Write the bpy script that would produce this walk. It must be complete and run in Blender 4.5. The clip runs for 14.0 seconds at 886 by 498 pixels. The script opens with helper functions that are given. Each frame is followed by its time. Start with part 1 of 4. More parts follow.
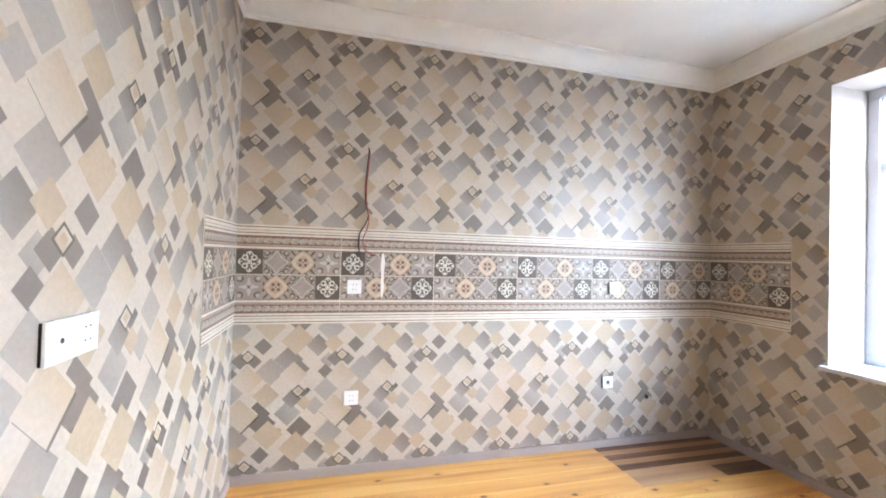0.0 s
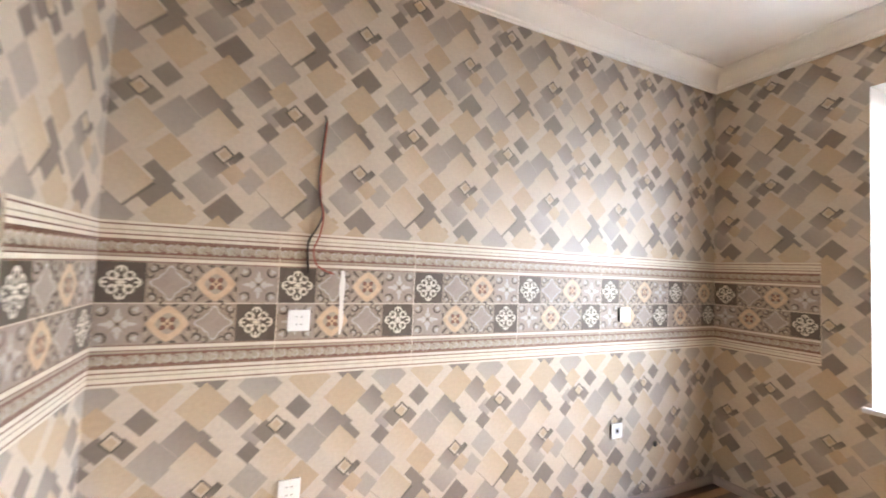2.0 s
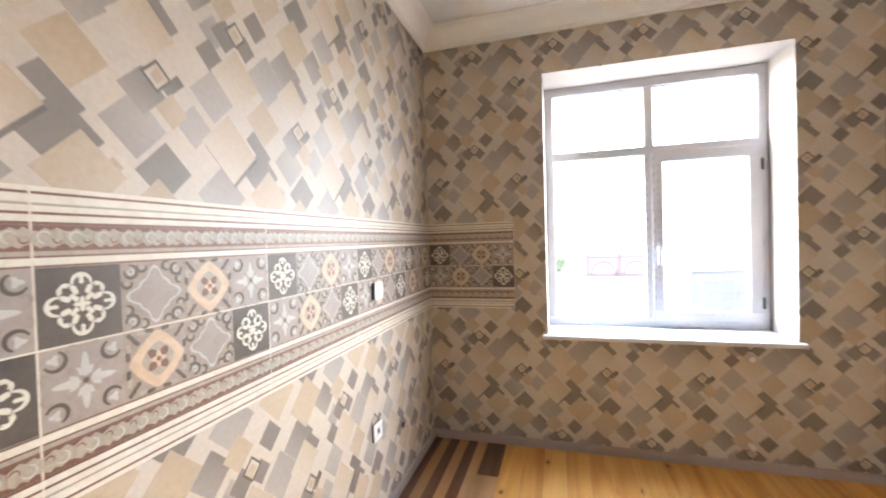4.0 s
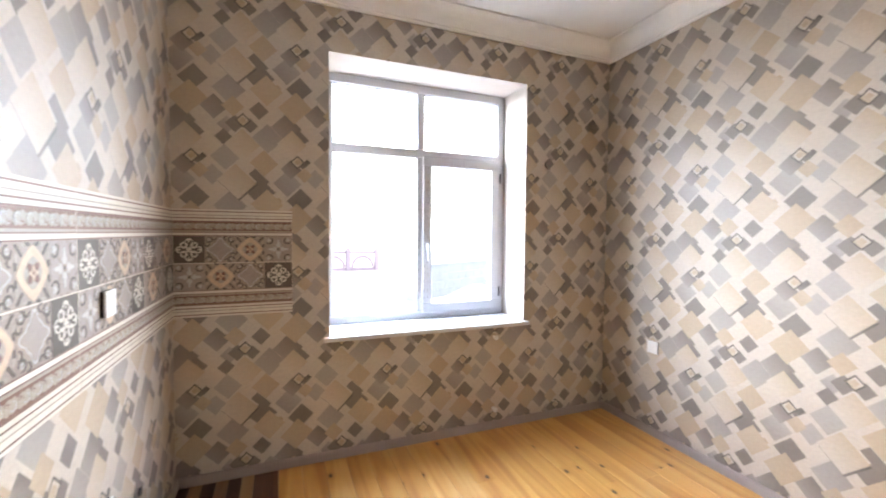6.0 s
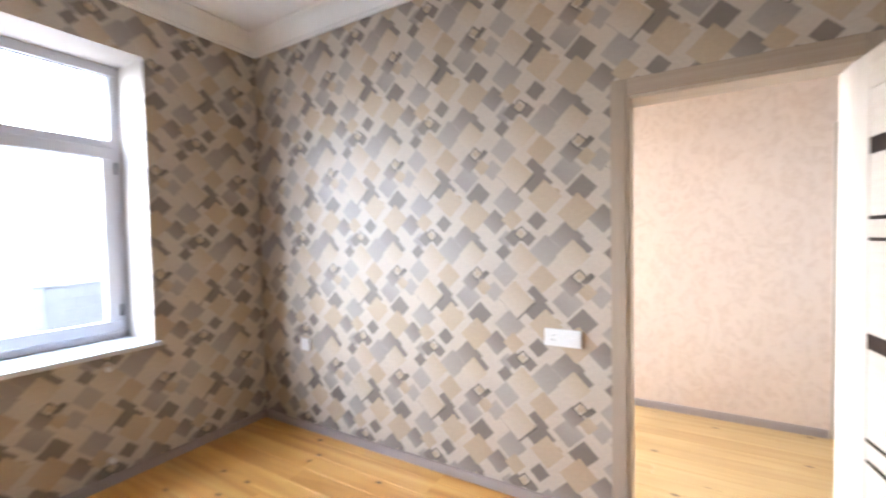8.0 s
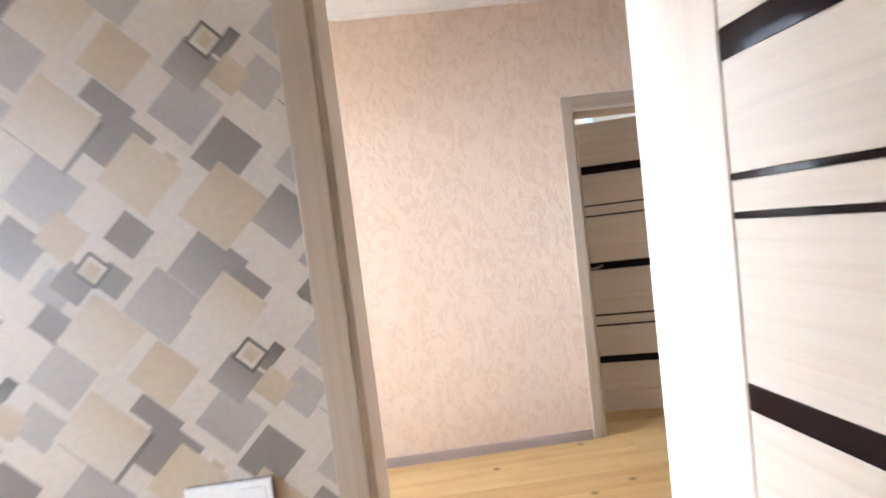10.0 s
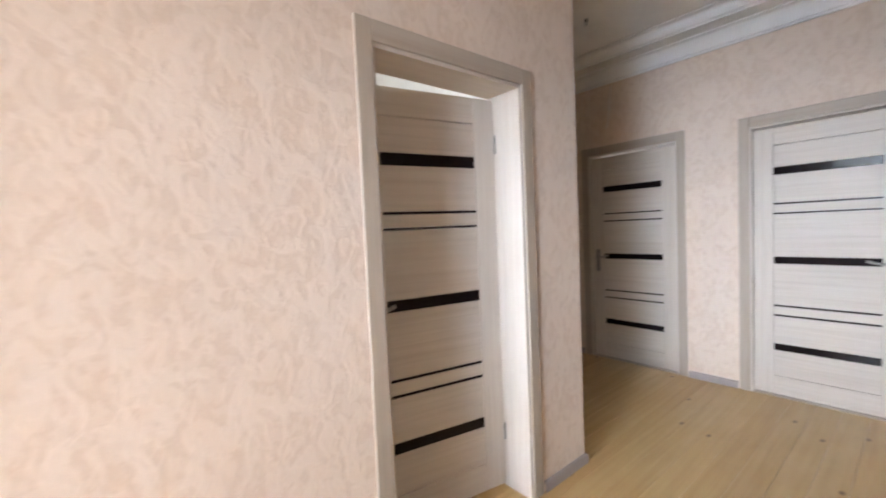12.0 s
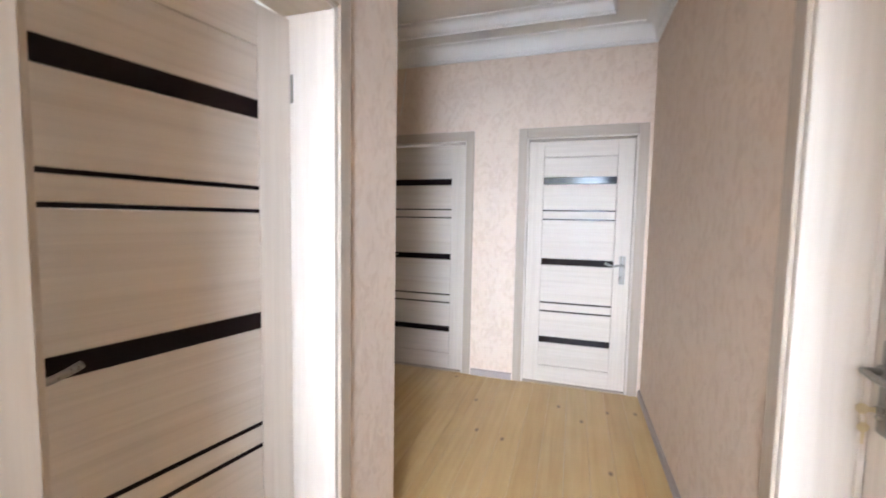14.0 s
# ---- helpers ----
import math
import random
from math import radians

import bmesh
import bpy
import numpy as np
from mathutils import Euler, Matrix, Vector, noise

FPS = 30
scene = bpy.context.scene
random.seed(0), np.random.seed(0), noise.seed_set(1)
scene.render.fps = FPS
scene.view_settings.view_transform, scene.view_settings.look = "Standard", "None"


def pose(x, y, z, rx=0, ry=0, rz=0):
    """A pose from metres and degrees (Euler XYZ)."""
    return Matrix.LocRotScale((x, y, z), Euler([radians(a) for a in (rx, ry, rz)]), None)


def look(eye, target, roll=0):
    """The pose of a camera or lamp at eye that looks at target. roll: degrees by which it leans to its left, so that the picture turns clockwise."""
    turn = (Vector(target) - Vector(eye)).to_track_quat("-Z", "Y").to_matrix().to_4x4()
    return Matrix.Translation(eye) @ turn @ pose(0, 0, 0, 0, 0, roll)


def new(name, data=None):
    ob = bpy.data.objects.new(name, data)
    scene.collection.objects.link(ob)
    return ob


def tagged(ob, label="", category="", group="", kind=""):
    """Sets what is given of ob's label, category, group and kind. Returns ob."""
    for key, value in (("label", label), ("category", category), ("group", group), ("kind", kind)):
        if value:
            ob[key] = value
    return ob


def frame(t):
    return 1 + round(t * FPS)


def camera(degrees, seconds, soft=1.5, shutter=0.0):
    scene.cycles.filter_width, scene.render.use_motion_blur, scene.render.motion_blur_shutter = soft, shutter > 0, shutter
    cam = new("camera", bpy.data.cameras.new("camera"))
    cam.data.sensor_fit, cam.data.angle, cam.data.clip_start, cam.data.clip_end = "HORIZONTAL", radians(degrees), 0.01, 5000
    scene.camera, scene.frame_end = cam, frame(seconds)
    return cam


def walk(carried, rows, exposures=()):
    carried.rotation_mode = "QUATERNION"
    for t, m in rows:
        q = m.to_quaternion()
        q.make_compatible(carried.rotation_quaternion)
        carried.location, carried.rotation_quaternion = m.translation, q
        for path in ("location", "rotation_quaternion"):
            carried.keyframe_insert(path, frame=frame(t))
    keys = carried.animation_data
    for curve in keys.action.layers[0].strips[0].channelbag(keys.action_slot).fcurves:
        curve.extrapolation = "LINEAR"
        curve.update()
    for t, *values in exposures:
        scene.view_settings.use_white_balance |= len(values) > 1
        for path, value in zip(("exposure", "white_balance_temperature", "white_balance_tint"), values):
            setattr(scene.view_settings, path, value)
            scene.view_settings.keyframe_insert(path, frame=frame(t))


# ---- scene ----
cam = camera(95.0, 14.0, soft=1.9, shutter=0.4)
EXPOSURES = [(0, 0.97, 6000, 6), (1.0, 0.94, 6350, 10), (2.5, 0.92, 7000, 10), (4, 0.75, 7100, 10), (6.5, 0.65, 6600, 10), (8.5, 0.52, 6450, 10), (11, 0.17, 6450, 10), (11.5, 0.1, 6450, 10), (12, 0.22, 6500, 10), (12.5, 0.38, 6500, 10), (13, 0.2, 7300, 10), (13.5, 0.5, 6500, 10), (14, 0.55, 6400, 10)]
PATH = [
    (0, (0.162, 0.053, 1.392), (0.669, 1.987, 1.426), 1.6),
    (0.5, (0.055, 0.243, 1.412), (0.583, 2.172, 1.42), 2.3),
    (1, (-0.018, 0.4, 1.405), (0.648, 2.286, 1.42), 1.6),
    (1.5, (0.024, 0.627, 1.421), (0.707, 2.505, 1.516), 2.1),
    (2, (0.088, 0.872, 1.423), (0.933, 2.682, 1.52), 2.4),
    (2.5, (0.069, 1.123, 1.421), (1.33, 2.673, 1.488), 0.3),
    (3, (0.132, 1.372, 1.399), (1.715, 2.595, 1.378), 0.8),
    (3.5, (0.254, 1.597, 1.431), (2.028, 2.519, 1.476), -0.6),
    (4, (0.301, 1.791, 1.428), (2.223, 2.342, 1.389), -1.7),
    (6.5, (0.553, 2.163, 1.429), (2.289, 1.172, 1.359), -0.2),
    (7, (0.432, 2.085, 1.42), (2.02, 0.872, 1.333), -1.2),
    (7.5, (0.36, 1.919, 1.412), (1.758, 0.491, 1.349), -1.1),
    (8, (0.285, 1.725, 1.401), (1.292, -0.002, 1.335), -1.1),
    (8.5, (0.309, 1.523, 1.408), (0.83, -0.406, 1.327), -1.5),
    (10.8, (0.308, 0.02, 1.393), (0.018, -1.956, 1.293), -2.8),
    (11, (0.253, -0.095, 1.374), (-0.136, -2.057, 1.334), -0.5),
    (11.5, (0.17, -0.351, 1.355), (-0.615, -2.185, 1.213), 1.1),
    (12, (0.096, -0.612, 1.354), (-1.174, -2.154, 1.256), -2.5),
    (12.5, (-0.096, -0.781, 1.348), (-1.683, -1.998, 1.336), -0.2),
    (13, (-0.213, -0.871, 1.359), (-2.075, -1.6, 1.338), -0.2),
    (13.5, (-0.255, -1.002, 1.36), (-2.186, -1.517, 1.289), -1.7),
    (14, (-0.283, -1.122, 1.346), (-2.183, -1.733, 1.201), 1.0),
]
walk(cam, [(t, look(eye, target, roll)) for t, eye, target, roll in PATH], EXPOSURES)

# ---- world, sun, window light ----
world = bpy.data.worlds.new("world")
scene.world = world
world.use_nodes = True
wn = world.node_tree
sky = wn.nodes.new("ShaderNodeTexSky")
sky.sky_type = "NISHITA"
sky.sun_disc = False
sky.sun_elevation = radians(48)
sky.sun_rotation = radians(250)
wn.nodes["Background"].inputs["Strength"].default_value = 0.15
wn.links.new(sky.outputs[0], wn.nodes["Background"].inputs["Color"])


def lamp(name, kind, m, energy, colour=(1, 1, 1)):
    data = bpy.data.lights.new(name, kind)
    data.energy, data.color = energy, colour
    ob = new(name, data)
    ob.matrix_world = m
    return ob


sun = lamp("sun", "SUN", look((-20, -8, 24), (0, 0, 0)), 5.0, (1.0, 0.95, 0.88))
sun.data.angle = radians(0.6)


def window_light(name, eye, target, width, height, energy, colour):
    ob = lamp(name, "AREA", look(eye, target), energy, colour)
    ob.data.shape, ob.data.size, ob.data.size_y = "RECTANGLE", width, height
    return ob


# ---- plan (metres) ----
XD, XB, YA, YC = -0.419, 3.117, 2.704, -0.303      # kitchen: west, east, north, south faces
YN, YH, XW, XK = -0.590, -1.862, -3.664, -1.905    # hall: north, south, west faces, corner
YP, XP = -0.460, -0.52                             # hall side of the kitchen partition, and where it steps
YS, XE = -3.86, 1.90                               # hall: far south and east faces
CEIL, HCEIL, TRAY = 2.92, 2.79, 2.885
WIN = (0.468, 1.877, 0.775, 2.524)                 # window opening: y0, y1, z0, z1
GLASS_X = 3.44

window_light("kitchen_sky_light", (XB + 1.5, 1.15, 3.6), (XB + 0.2, 1.15, 1.4), 12.0, 2.4, 1400, (0.66, 0.88, 1.26))
window_light("hall_sky_light", (XE + 0.06, -0.82, 1.55), (-3.66, -1.75, 1.15), 0.56, 1.7, 12.5, (0.74, 0.92, 1.20)).data.spread = radians(46)
window_light("far_room_sky_light", (0.2, -4.75, 1.9), (-0.6, -2.6, 1.4), 1.2, 1.4, 34, (0.90, 0.97, 1.0))


# ---- materials ----
def material(name, base=(0.8, 0.8, 0.8), rough=0.5, metal=0.0, spec=0.5):
    m = bpy.data.materials.new(name)
    m.use_nodes = True
    b = m.node_tree.nodes["Principled BSDF"]
    b.inputs["Base Color"].default_value = (*base, 1)
    b.inputs["Roughness"].default_value = rough
    b.inputs["Metallic"].default_value = metal
    b.inputs["Specular IOR Level"].default_value = spec
    return m


class Tree:
    """A short hand for node trees."""

    def __init__(self, m):
        self.t = m.node_tree
        self.b = self.t.nodes["Principled BSDF"]

    def put(self, socket, v):
        if isinstance(v, bpy.types.NodeSocket):
            self.t.links.new(v, socket)
        elif v is not None:
            if isinstance(v, tuple) and len(v) == 3 and socket.type == "RGBA":
                v = (*v, 1)
            socket.default_value = v

    def coord(self, which="Object", scale=(1, 1, 1), rot=(0, 0, 0), loc=(0, 0, 0)):
        c = self.t.nodes.new("ShaderNodeTexCoord")
        m = self.t.nodes.new("ShaderNodeMapping")
        self.put(m.inputs["Vector"], c.outputs[which])
        self.put(m.inputs["Scale"], scale)
        self.put(m.inputs["Rotation"], rot)
        self.put(m.inputs["Location"], loc)
        return m.outputs[0]

    def math(self, op, a, b=None, c=None, clamp=False):
        n = self.t.nodes.new("ShaderNodeMath")
        n.operation, n.use_clamp = op, clamp
        for k, v in enumerate((a, b, c)):
            if v is not None:
                self.put(n.inputs[k], v)
        return n.outputs[0]

    def vec(self, op, a, b=None, c=None):
        n = self.t.nodes.new("ShaderNodeVectorMath")
        n.operation = op
        for k, v in enumerate((a, b, c)):
            if v is not None:
                self.put(n.inputs[k], v)
        return n.outputs["Value"] if op == "DOT_PRODUCT" else n.outputs[0]

    def noise(self, v, scale=5.0, detail=4.0, rough=0.55, warp=0.0):
        n = self.t.nodes.new("ShaderNodeTexNoise")
        self.put(n.inputs["Vector"], v)
        for k, x in (("Scale", scale), ("Detail", detail), ("Roughness", rough), ("Distortion", warp)):
            n.inputs[k].default_value = x
        return n.outputs["Fac"]

    def voronoi(self, v, scale=5.0, feature="F1", out="Distance", rand=1.0):
        n = self.t.nodes.new("ShaderNodeTexVoronoi")
        n.voronoi_dimensions = "2D"
        n.feature = feature
        self.put(n.inputs["Vector"], v)
        n.inputs["Scale"].default_value, n.inputs["Randomness"].default_value = scale, rand
        return n.outputs[out]

    def ramp(self, fac, *stops):
        n = self.t.nodes.new("ShaderNodeValToRGB")
        self.put(n.inputs[0], fac)
        e = n.color_ramp.elements
        while len(e) < len(stops):
            e.new(0.5)
        for k, (p, col) in enumerate(stops):
            e[k].position = p
            e[k].color = (*col, 1) if isinstance(col, tuple) else (col, col, col, 1)
        return n.outputs[0]

    def mix(self, fac, a, b, how="MIX"):
        n = self.t.nodes.new("ShaderNodeMix")
        n.data_type, n.blend_type = "RGBA", how
        self.put(n.inputs[0], fac)
        self.put(n.inputs[6], a)
        self.put(n.inputs[7], b)
        return n.outputs[2]

    def random(self):
        return self.t.nodes.new("ShaderNodeObjectInfo").outputs["Random"]

    def bump(self, height, strength=0.3, distance=0.002):
        n = self.t.nodes.new("ShaderNodeBump")
        n.inputs["Strength"].default_value, n.inputs["Distance"].default_value = strength, distance
        self.put(n.inputs["Height"], height)
        self.put(self.b.inputs["Normal"], n.outputs[0])

    def base(self, col):
        self.put(self.b.inputs["Base Color"], col)

    def rough(self, v):
        self.put(self.b.inputs["Roughness"], v)


def wallpaper():
    """Overlapping beige, grey and cream squares stood on their corners, in a drop repeat."""
    m = material("diamond_wallpaper", rough=0.56, spec=1.0)
    t = Tree(m)
    W, H = 0.547, 0.653
    uv = t.coord("UV")
    wob = t.noise(uv, 9.0, 2.0)
    cream, beige, tan = (0.62, 0.575, 0.50), (0.57, 0.475, 0.335), (0.52, 0.42, 0.285)
    light, mid, dark, ink = (0.455, 0.43, 0.39), (0.37, 0.345, 0.31), (0.225, 0.200, 0.175), (0.10, 0.085, 0.07)
    pale = (0.67, 0.62, 0.53)
    squares = [  # centre, half diagonal along the two slants, colour, second colour
        (-0.057, -0.130, 0.078, 0.078, light, mid), (0.165, 0.005, 0.075, 0.075, light, light), (0.385, 0.125, 0.085, 0.085, mid, light),
        (0.187, 0.385, 0.085, 0.085, mid, light), (0.095, -0.165, 0.085, 0.085, pale, pale), (0.075, 0.075, 0.07, 0.07, pale, cream),
        (0.100, -0.095, 0.058, 0.058, light, light), (0.300, 0.500, 0.06, 0.10, pale, cream), (0.175, 0.185, 0.05, 0.05, light, mid),
        (0.440, 0.420, 0.040, 0.040, pale, pale), (0.440, 0.420, 0.022, 0.022, tan, tan), (0.440, 0.420, 0.009, 0.009, mid, mid),
        (-0.060, 0.195, 0.085, 0.085, dark, mid), (0.020, 0.150, 0.03, 0.06, dark, dark),
        (0.345, -0.185, 0.080, 0.080, dark, dark), (0.338, -0.105, 0.034, 0.075, dark, dark),
        (0.012, 0.426, 0.078, 0.070, dark, dark), (0.111, 0.280, 0.070, 0.070, dark, mid), (0.340, 0.280, 0.052, 0.052, dark, dark),
        (0.158, 0.117, 0.046, 0.046, dark, dark), (0.215, 0.195, 0.050, 0.050, dark, dark), (0.293, 0.190, 0.042, 0.042, dark, dark),
        (-0.036, -0.045, 0.058, 0.058, dark, mid), (0.042, -0.010, 0.045, 0.020, ink, dark),
        (-0.030, 0.102, 0.082, 0.082, beige, pale), (0.364, -0.018, 0.076, 0.076, tan, beige), (0.380, -0.255, 0.088, 0.088, beige, beige),
        (-0.012, 0.316, 0.100, 0.088, tan, beige), (0.206, 0.290, 0.058, 0.058, tan, beige), (0.256, 0.217, 0.041, 0.041, ink, ink),
        (0.252, 0.079, 0.092, 0.092, beige, pale), (0.228, -0.139, 0.094, 0.106, ink, dark), (0.222, -0.130, 0.094, 0.106, beige, pale),
        (0.000, 0.000, 0.041, 0.041, ink, ink), (0.000, 0.000, 0.031, 0.031, beige, pale), (0.000, 0.000, 0.018, 0.018, tan, tan),
        (0.256, 0.217, 0.031, 0.031, pale, beige), (0.256, 0.217, 0.018, 0.018, tan, beige),
        (0.038, -0.074, 0.045, 0.045, beige, tan),
    ]
    fibre = t.noise(t.coord("UV", (1, 1, 1)), 60.0, 5.0, 0.65)
    col = t.mix(t.math("MULTIPLY", fibre, 0.6), cream, (0.70, 0.65, 0.56))
    for cx, cz, ra, rb, one, two in squares:
        q = t.vec("WRAP", t.vec("SUBTRACT", uv, (cx, cz, 0.0)), (W / 2, H / 2, 1.0), (-W / 2, -H / 2, -1.0))
        a = t.vec("DOT_PRODUCT", q, (1.0, 1.0, 0.0))
        b = t.vec("DOT_PRODUCT", q, (1.0, -1.0, 0.0))
        d = t.math("MAXIMUM", t.math("DIVIDE", t.math("ABSOLUTE", a), ra), t.math("DIVIDE", t.math("ABSOLUTE", b), rb))
        mask = t.math("LESS_THAN", d, 1.0)
        if one == two:
            col = t.mix(mask, col, one)
        else:
            shade = t.math("MULTIPLY_ADD", a, 0.5 / ra, 0.5, clamp=True)
            col = t.mix(mask, col, t.mix(shade, two, one))
    col = t.mix(0.35, col, t.ramp(fibre, (0.25, (0.55, 0.53, 0.5)), (0.75, (1.0, 1.0, 1.0))), "MULTIPLY")
    stain = t.noise(uv, 1.7, 3.0)
    col = t.mix(0.12, col, t.ramp(stain, (0.35, (0.75, 0.72, 0.68)), (0.65, (1.0, 1.0, 1.0))), "MULTIPLY")
    t.base(t.mix(1.0, col, (0.83, 0.77, 0.745), "MULTIPLY"))
    t.rough(t.ramp(wob, (0.2, 0.53), (0.8, 0.62)))
    t.bump(fibre, 0.25, 0.0012)
    return m


def plaster_paper():
    """Pale peach vinyl paper with a crumpled, leaf-like relief."""
    m = material("crumpled_peach_wallpaper", rough=0.6, spec=0.3)
    t = Tree(m)
    p = t.coord("UV")
    q = t.vec("MULTIPLY", p, (1.0, 0.62, 1.0))
    leaf = t.ramp(t.noise(q, 12.0, 2.0, 0.5, 1.7), (0.44, 0.0), (0.53, 1.0))
    small = t.ramp(t.noise(t.vec("ADD", q, (7.3, 2.1, 0.0)), 24.0, 1.5, 0.5, 1.4), (0.46, 0.0), (0.55, 1.0))
    fine = t.noise(p, 70.0, 4.0, 0.6, 0.8)
    broad = t.noise(p, 2.2, 2.0)
    col = t.mix(leaf, (0.63, 0.485, 0.375), (0.69, 0.55, 0.44))
    col = t.mix(t.math("MULTIPLY", small, 0.45), col, (0.71, 0.58, 0.475))
    col = t.mix(t.ramp(fine, (0.35, 0.0), (0.7, 0.4)), col, (0.70, 0.575, 0.47))
    col = t.mix(0.10, col, t.ramp(broad, (0.35, (0.80, 0.76, 0.72)), (0.65, (1.0, 1.0, 1.0))), "MULTIPLY")
    t.base(col)
    h = t.math("MULTIPLY_ADD", leaf, 0.55, t.math("MULTIPLY_ADD", small, 0.35, t.math("MULTIPLY", fine, 0.22)))
    t.bump(h, 0.30, 0.0035)
    return m


def paint(name, base, rough=0.55, grain=60.0, amount=0.06, spec=0.4):
    m = material(name, base, rough, spec=spec)
    t = Tree(m)
    p = t.coord("Object")
    a = t.noise(p, grain, 4.0)
    c = t.noise(p, 2.3, 4.0)
    lo = tuple(v * (1 - 2 * amount) for v in base)
    col = t.mix(t.ramp(c, (0.3, 0.0), (0.7, 1.0)), lo, base)
    col = t.mix(t.math("MULTIPLY", a, amount * 4), col, tuple(min(1, v * 1.05) for v in base))
    t.base(col)
    t.rough(t.ramp(a, (0.3, rough - 0.08), (0.7, rough + 0.08)))
    t.bump(a, 0.12, 0.001)
    return m


def pine(name, tones, knots=0.44, gloss=0.28, vary=0.6):
    """Varnished boards: long grain, knots, a tone of its own for each board."""
    m = material(name, rough=gloss, spec=0.5)
    t = Tree(m)
    r = t.random()
    off = t.t.nodes.new("ShaderNodeCombineXYZ")
    t.put(off.inputs[0], t.math("MULTIPLY", r, 37.0))
    t.put(off.inputs[1], t.math("MULTIPLY", r, 91.0))
    p = t.vec("ADD", t.coord("Object"), off.outputs[0])
    stretch = t.vec("MULTIPLY", p, (0.5, 7.0, 1.0))
    grain = t.noise(stretch, 1.6, 2.0, 0.45, 0.9)
    fine = t.noise(t.vec("MULTIPLY", p, (1.0, 45.0, 1.0)), 3.0, 3.0, 0.6)
    col = t.ramp(grain, (0.30, tones[0]), (0.5, tones[1]), (0.72, tones[2]))
    col = t.mix(t.math("MULTIPLY", fine, 0.22), col, tones[0])
    col = t.mix(vary, col, t.ramp(r, (0.0, (0.74, 0.66, 0.56)), (0.35, (1.0, 1.0, 1.0)), (0.7, (0.88, 0.79, 0.68)), (1.0, (1.0, 0.97, 0.93))), "MULTIPLY")
    if knots:
        kp = t.vec("MULTIPLY", p, (0.8, 1.35, 0.0))
        d = t.voronoi(kp, 3.2)
        pick = t.math("GREATER_THAN", t.noise(t.voronoi(kp, 3.2, out="Position"), 9.0, 0.0), knots)
        knot = t.math("MULTIPLY", pick, t.ramp(t.math("ADD", d, t.math("MULTIPLY", t.noise(p, 30.0, 2.0), 0.05)), (0.052, 1.0), (0.092, 0.0)))
        halo = t.math("MULTIPLY", pick, t.ramp(d, (0.05, 0.6), (0.16, 0.0)))
        col = t.mix(halo, col, tones[0])
        col = t.mix(knot, col, tuple(v * 0.2 for v in tones[0]))
    t.base(col)
    t.rough(t.ramp(grain, (0.3, gloss), (0.7, gloss + 0.05)))
    t.bump(grain, 0.10, 0.0003)
    return m


def pale_boards():
    """Pale varnished pine: soft long grain, few small knots, a tone for each board."""
    m = material("pale_varnished_pine", rough=0.30, spec=0.5)
    t = Tree(m)
    r = t.random()
    off = t.t.nodes.new("ShaderNodeCombineXYZ")
    t.put(off.inputs[0], t.math("MULTIPLY", r, 11.0))
    t.put(off.inputs[1], t.math("MULTIPLY", r, 5.0))
    p = t.vec("ADD", t.coord("Object"), off.outputs[0])
    grain = t.noise(t.vec("MULTIPLY", p, (0.6, 12.0, 1.0)), 2.0, 3.0, 0.5, 0.2)
    cloud = t.noise(p, 3.0, 3.0)
    col = t.ramp(grain, (0.25, (0.50, 0.32, 0.135)), (0.5, (0.56, 0.375, 0.17)), (0.75, (0.60, 0.42, 0.205)))
    col = t.mix(0.35, col, t.ramp(cloud, (0.3, (0.80, 0.72, 0.62)), (0.65, (1.0, 1.0, 1.0))), "MULTIPLY")
    col = t.mix(0.8, col, t.ramp(r, (0.0, (0.82, 0.74, 0.64)), (0.4, (1.0, 1.0, 1.0)), (0.75, (0.90, 0.84, 0.76)), (1.0, (1.0, 0.98, 0.95))), "MULTIPLY")
    d = t.voronoi(t.vec("MULTIPLY", p, (0.75, 1.3, 0.0)), 2.1)
    col = t.mix(t.ramp(d, (0.018, 0.75), (0.045, 0.0)), col, (0.10, 0.045, 0.02))
    t.base(col)
    return m


def door_foil(name, along, tone=1.0):
    """Bleached larch foil with grain along one axis of the leaf."""
    m = material(name, rough=0.42, spec=0.4)
    t = Tree(m)
    s = (1.2, 30.0, 45.0) if along == "x" else (45.0, 30.0, 1.2)
    p = t.coord("Object", s)
    g = t.noise(p, 1.0, 6.0, 0.62, 0.5)
    broad = t.noise(t.coord("Object", tuple(v * 0.16 for v in s)), 1.0, 4.0, 0.6, 0.4)
    col = t.ramp(g, (0.30, (0.53, 0.45, 0.37)), (0.52, (0.585, 0.505, 0.425)), (0.75, (0.62, 0.545, 0.465)))
    col = t.mix(0.3, col, t.ramp(broad, (0.3, (0.82, 0.78, 0.74)), (0.7, (1.0, 1.0, 1.0))), "MULTIPLY")
    col = t.mix(1.0, col, tuple(tone ** p for p in (1.0, 1.2, 1.45)), "MULTIPLY")
    t.base(col)
    t.rough(t.ramp(g, (0.3, 0.36), (0.7, 0.5)))
    t.bump(g, 0.15, 0.0006)
    return m


def brushed(name, base, rough):
    m = material(name, base, rough, 1.0)
    t = Tree(m)
    t.rough(t.ramp(t.noise(t.coord("Object", (200, 200, 8)), 1.0, 3.0), (0.3, rough - 0.08), (0.7, rough + 0.1)))
    return m


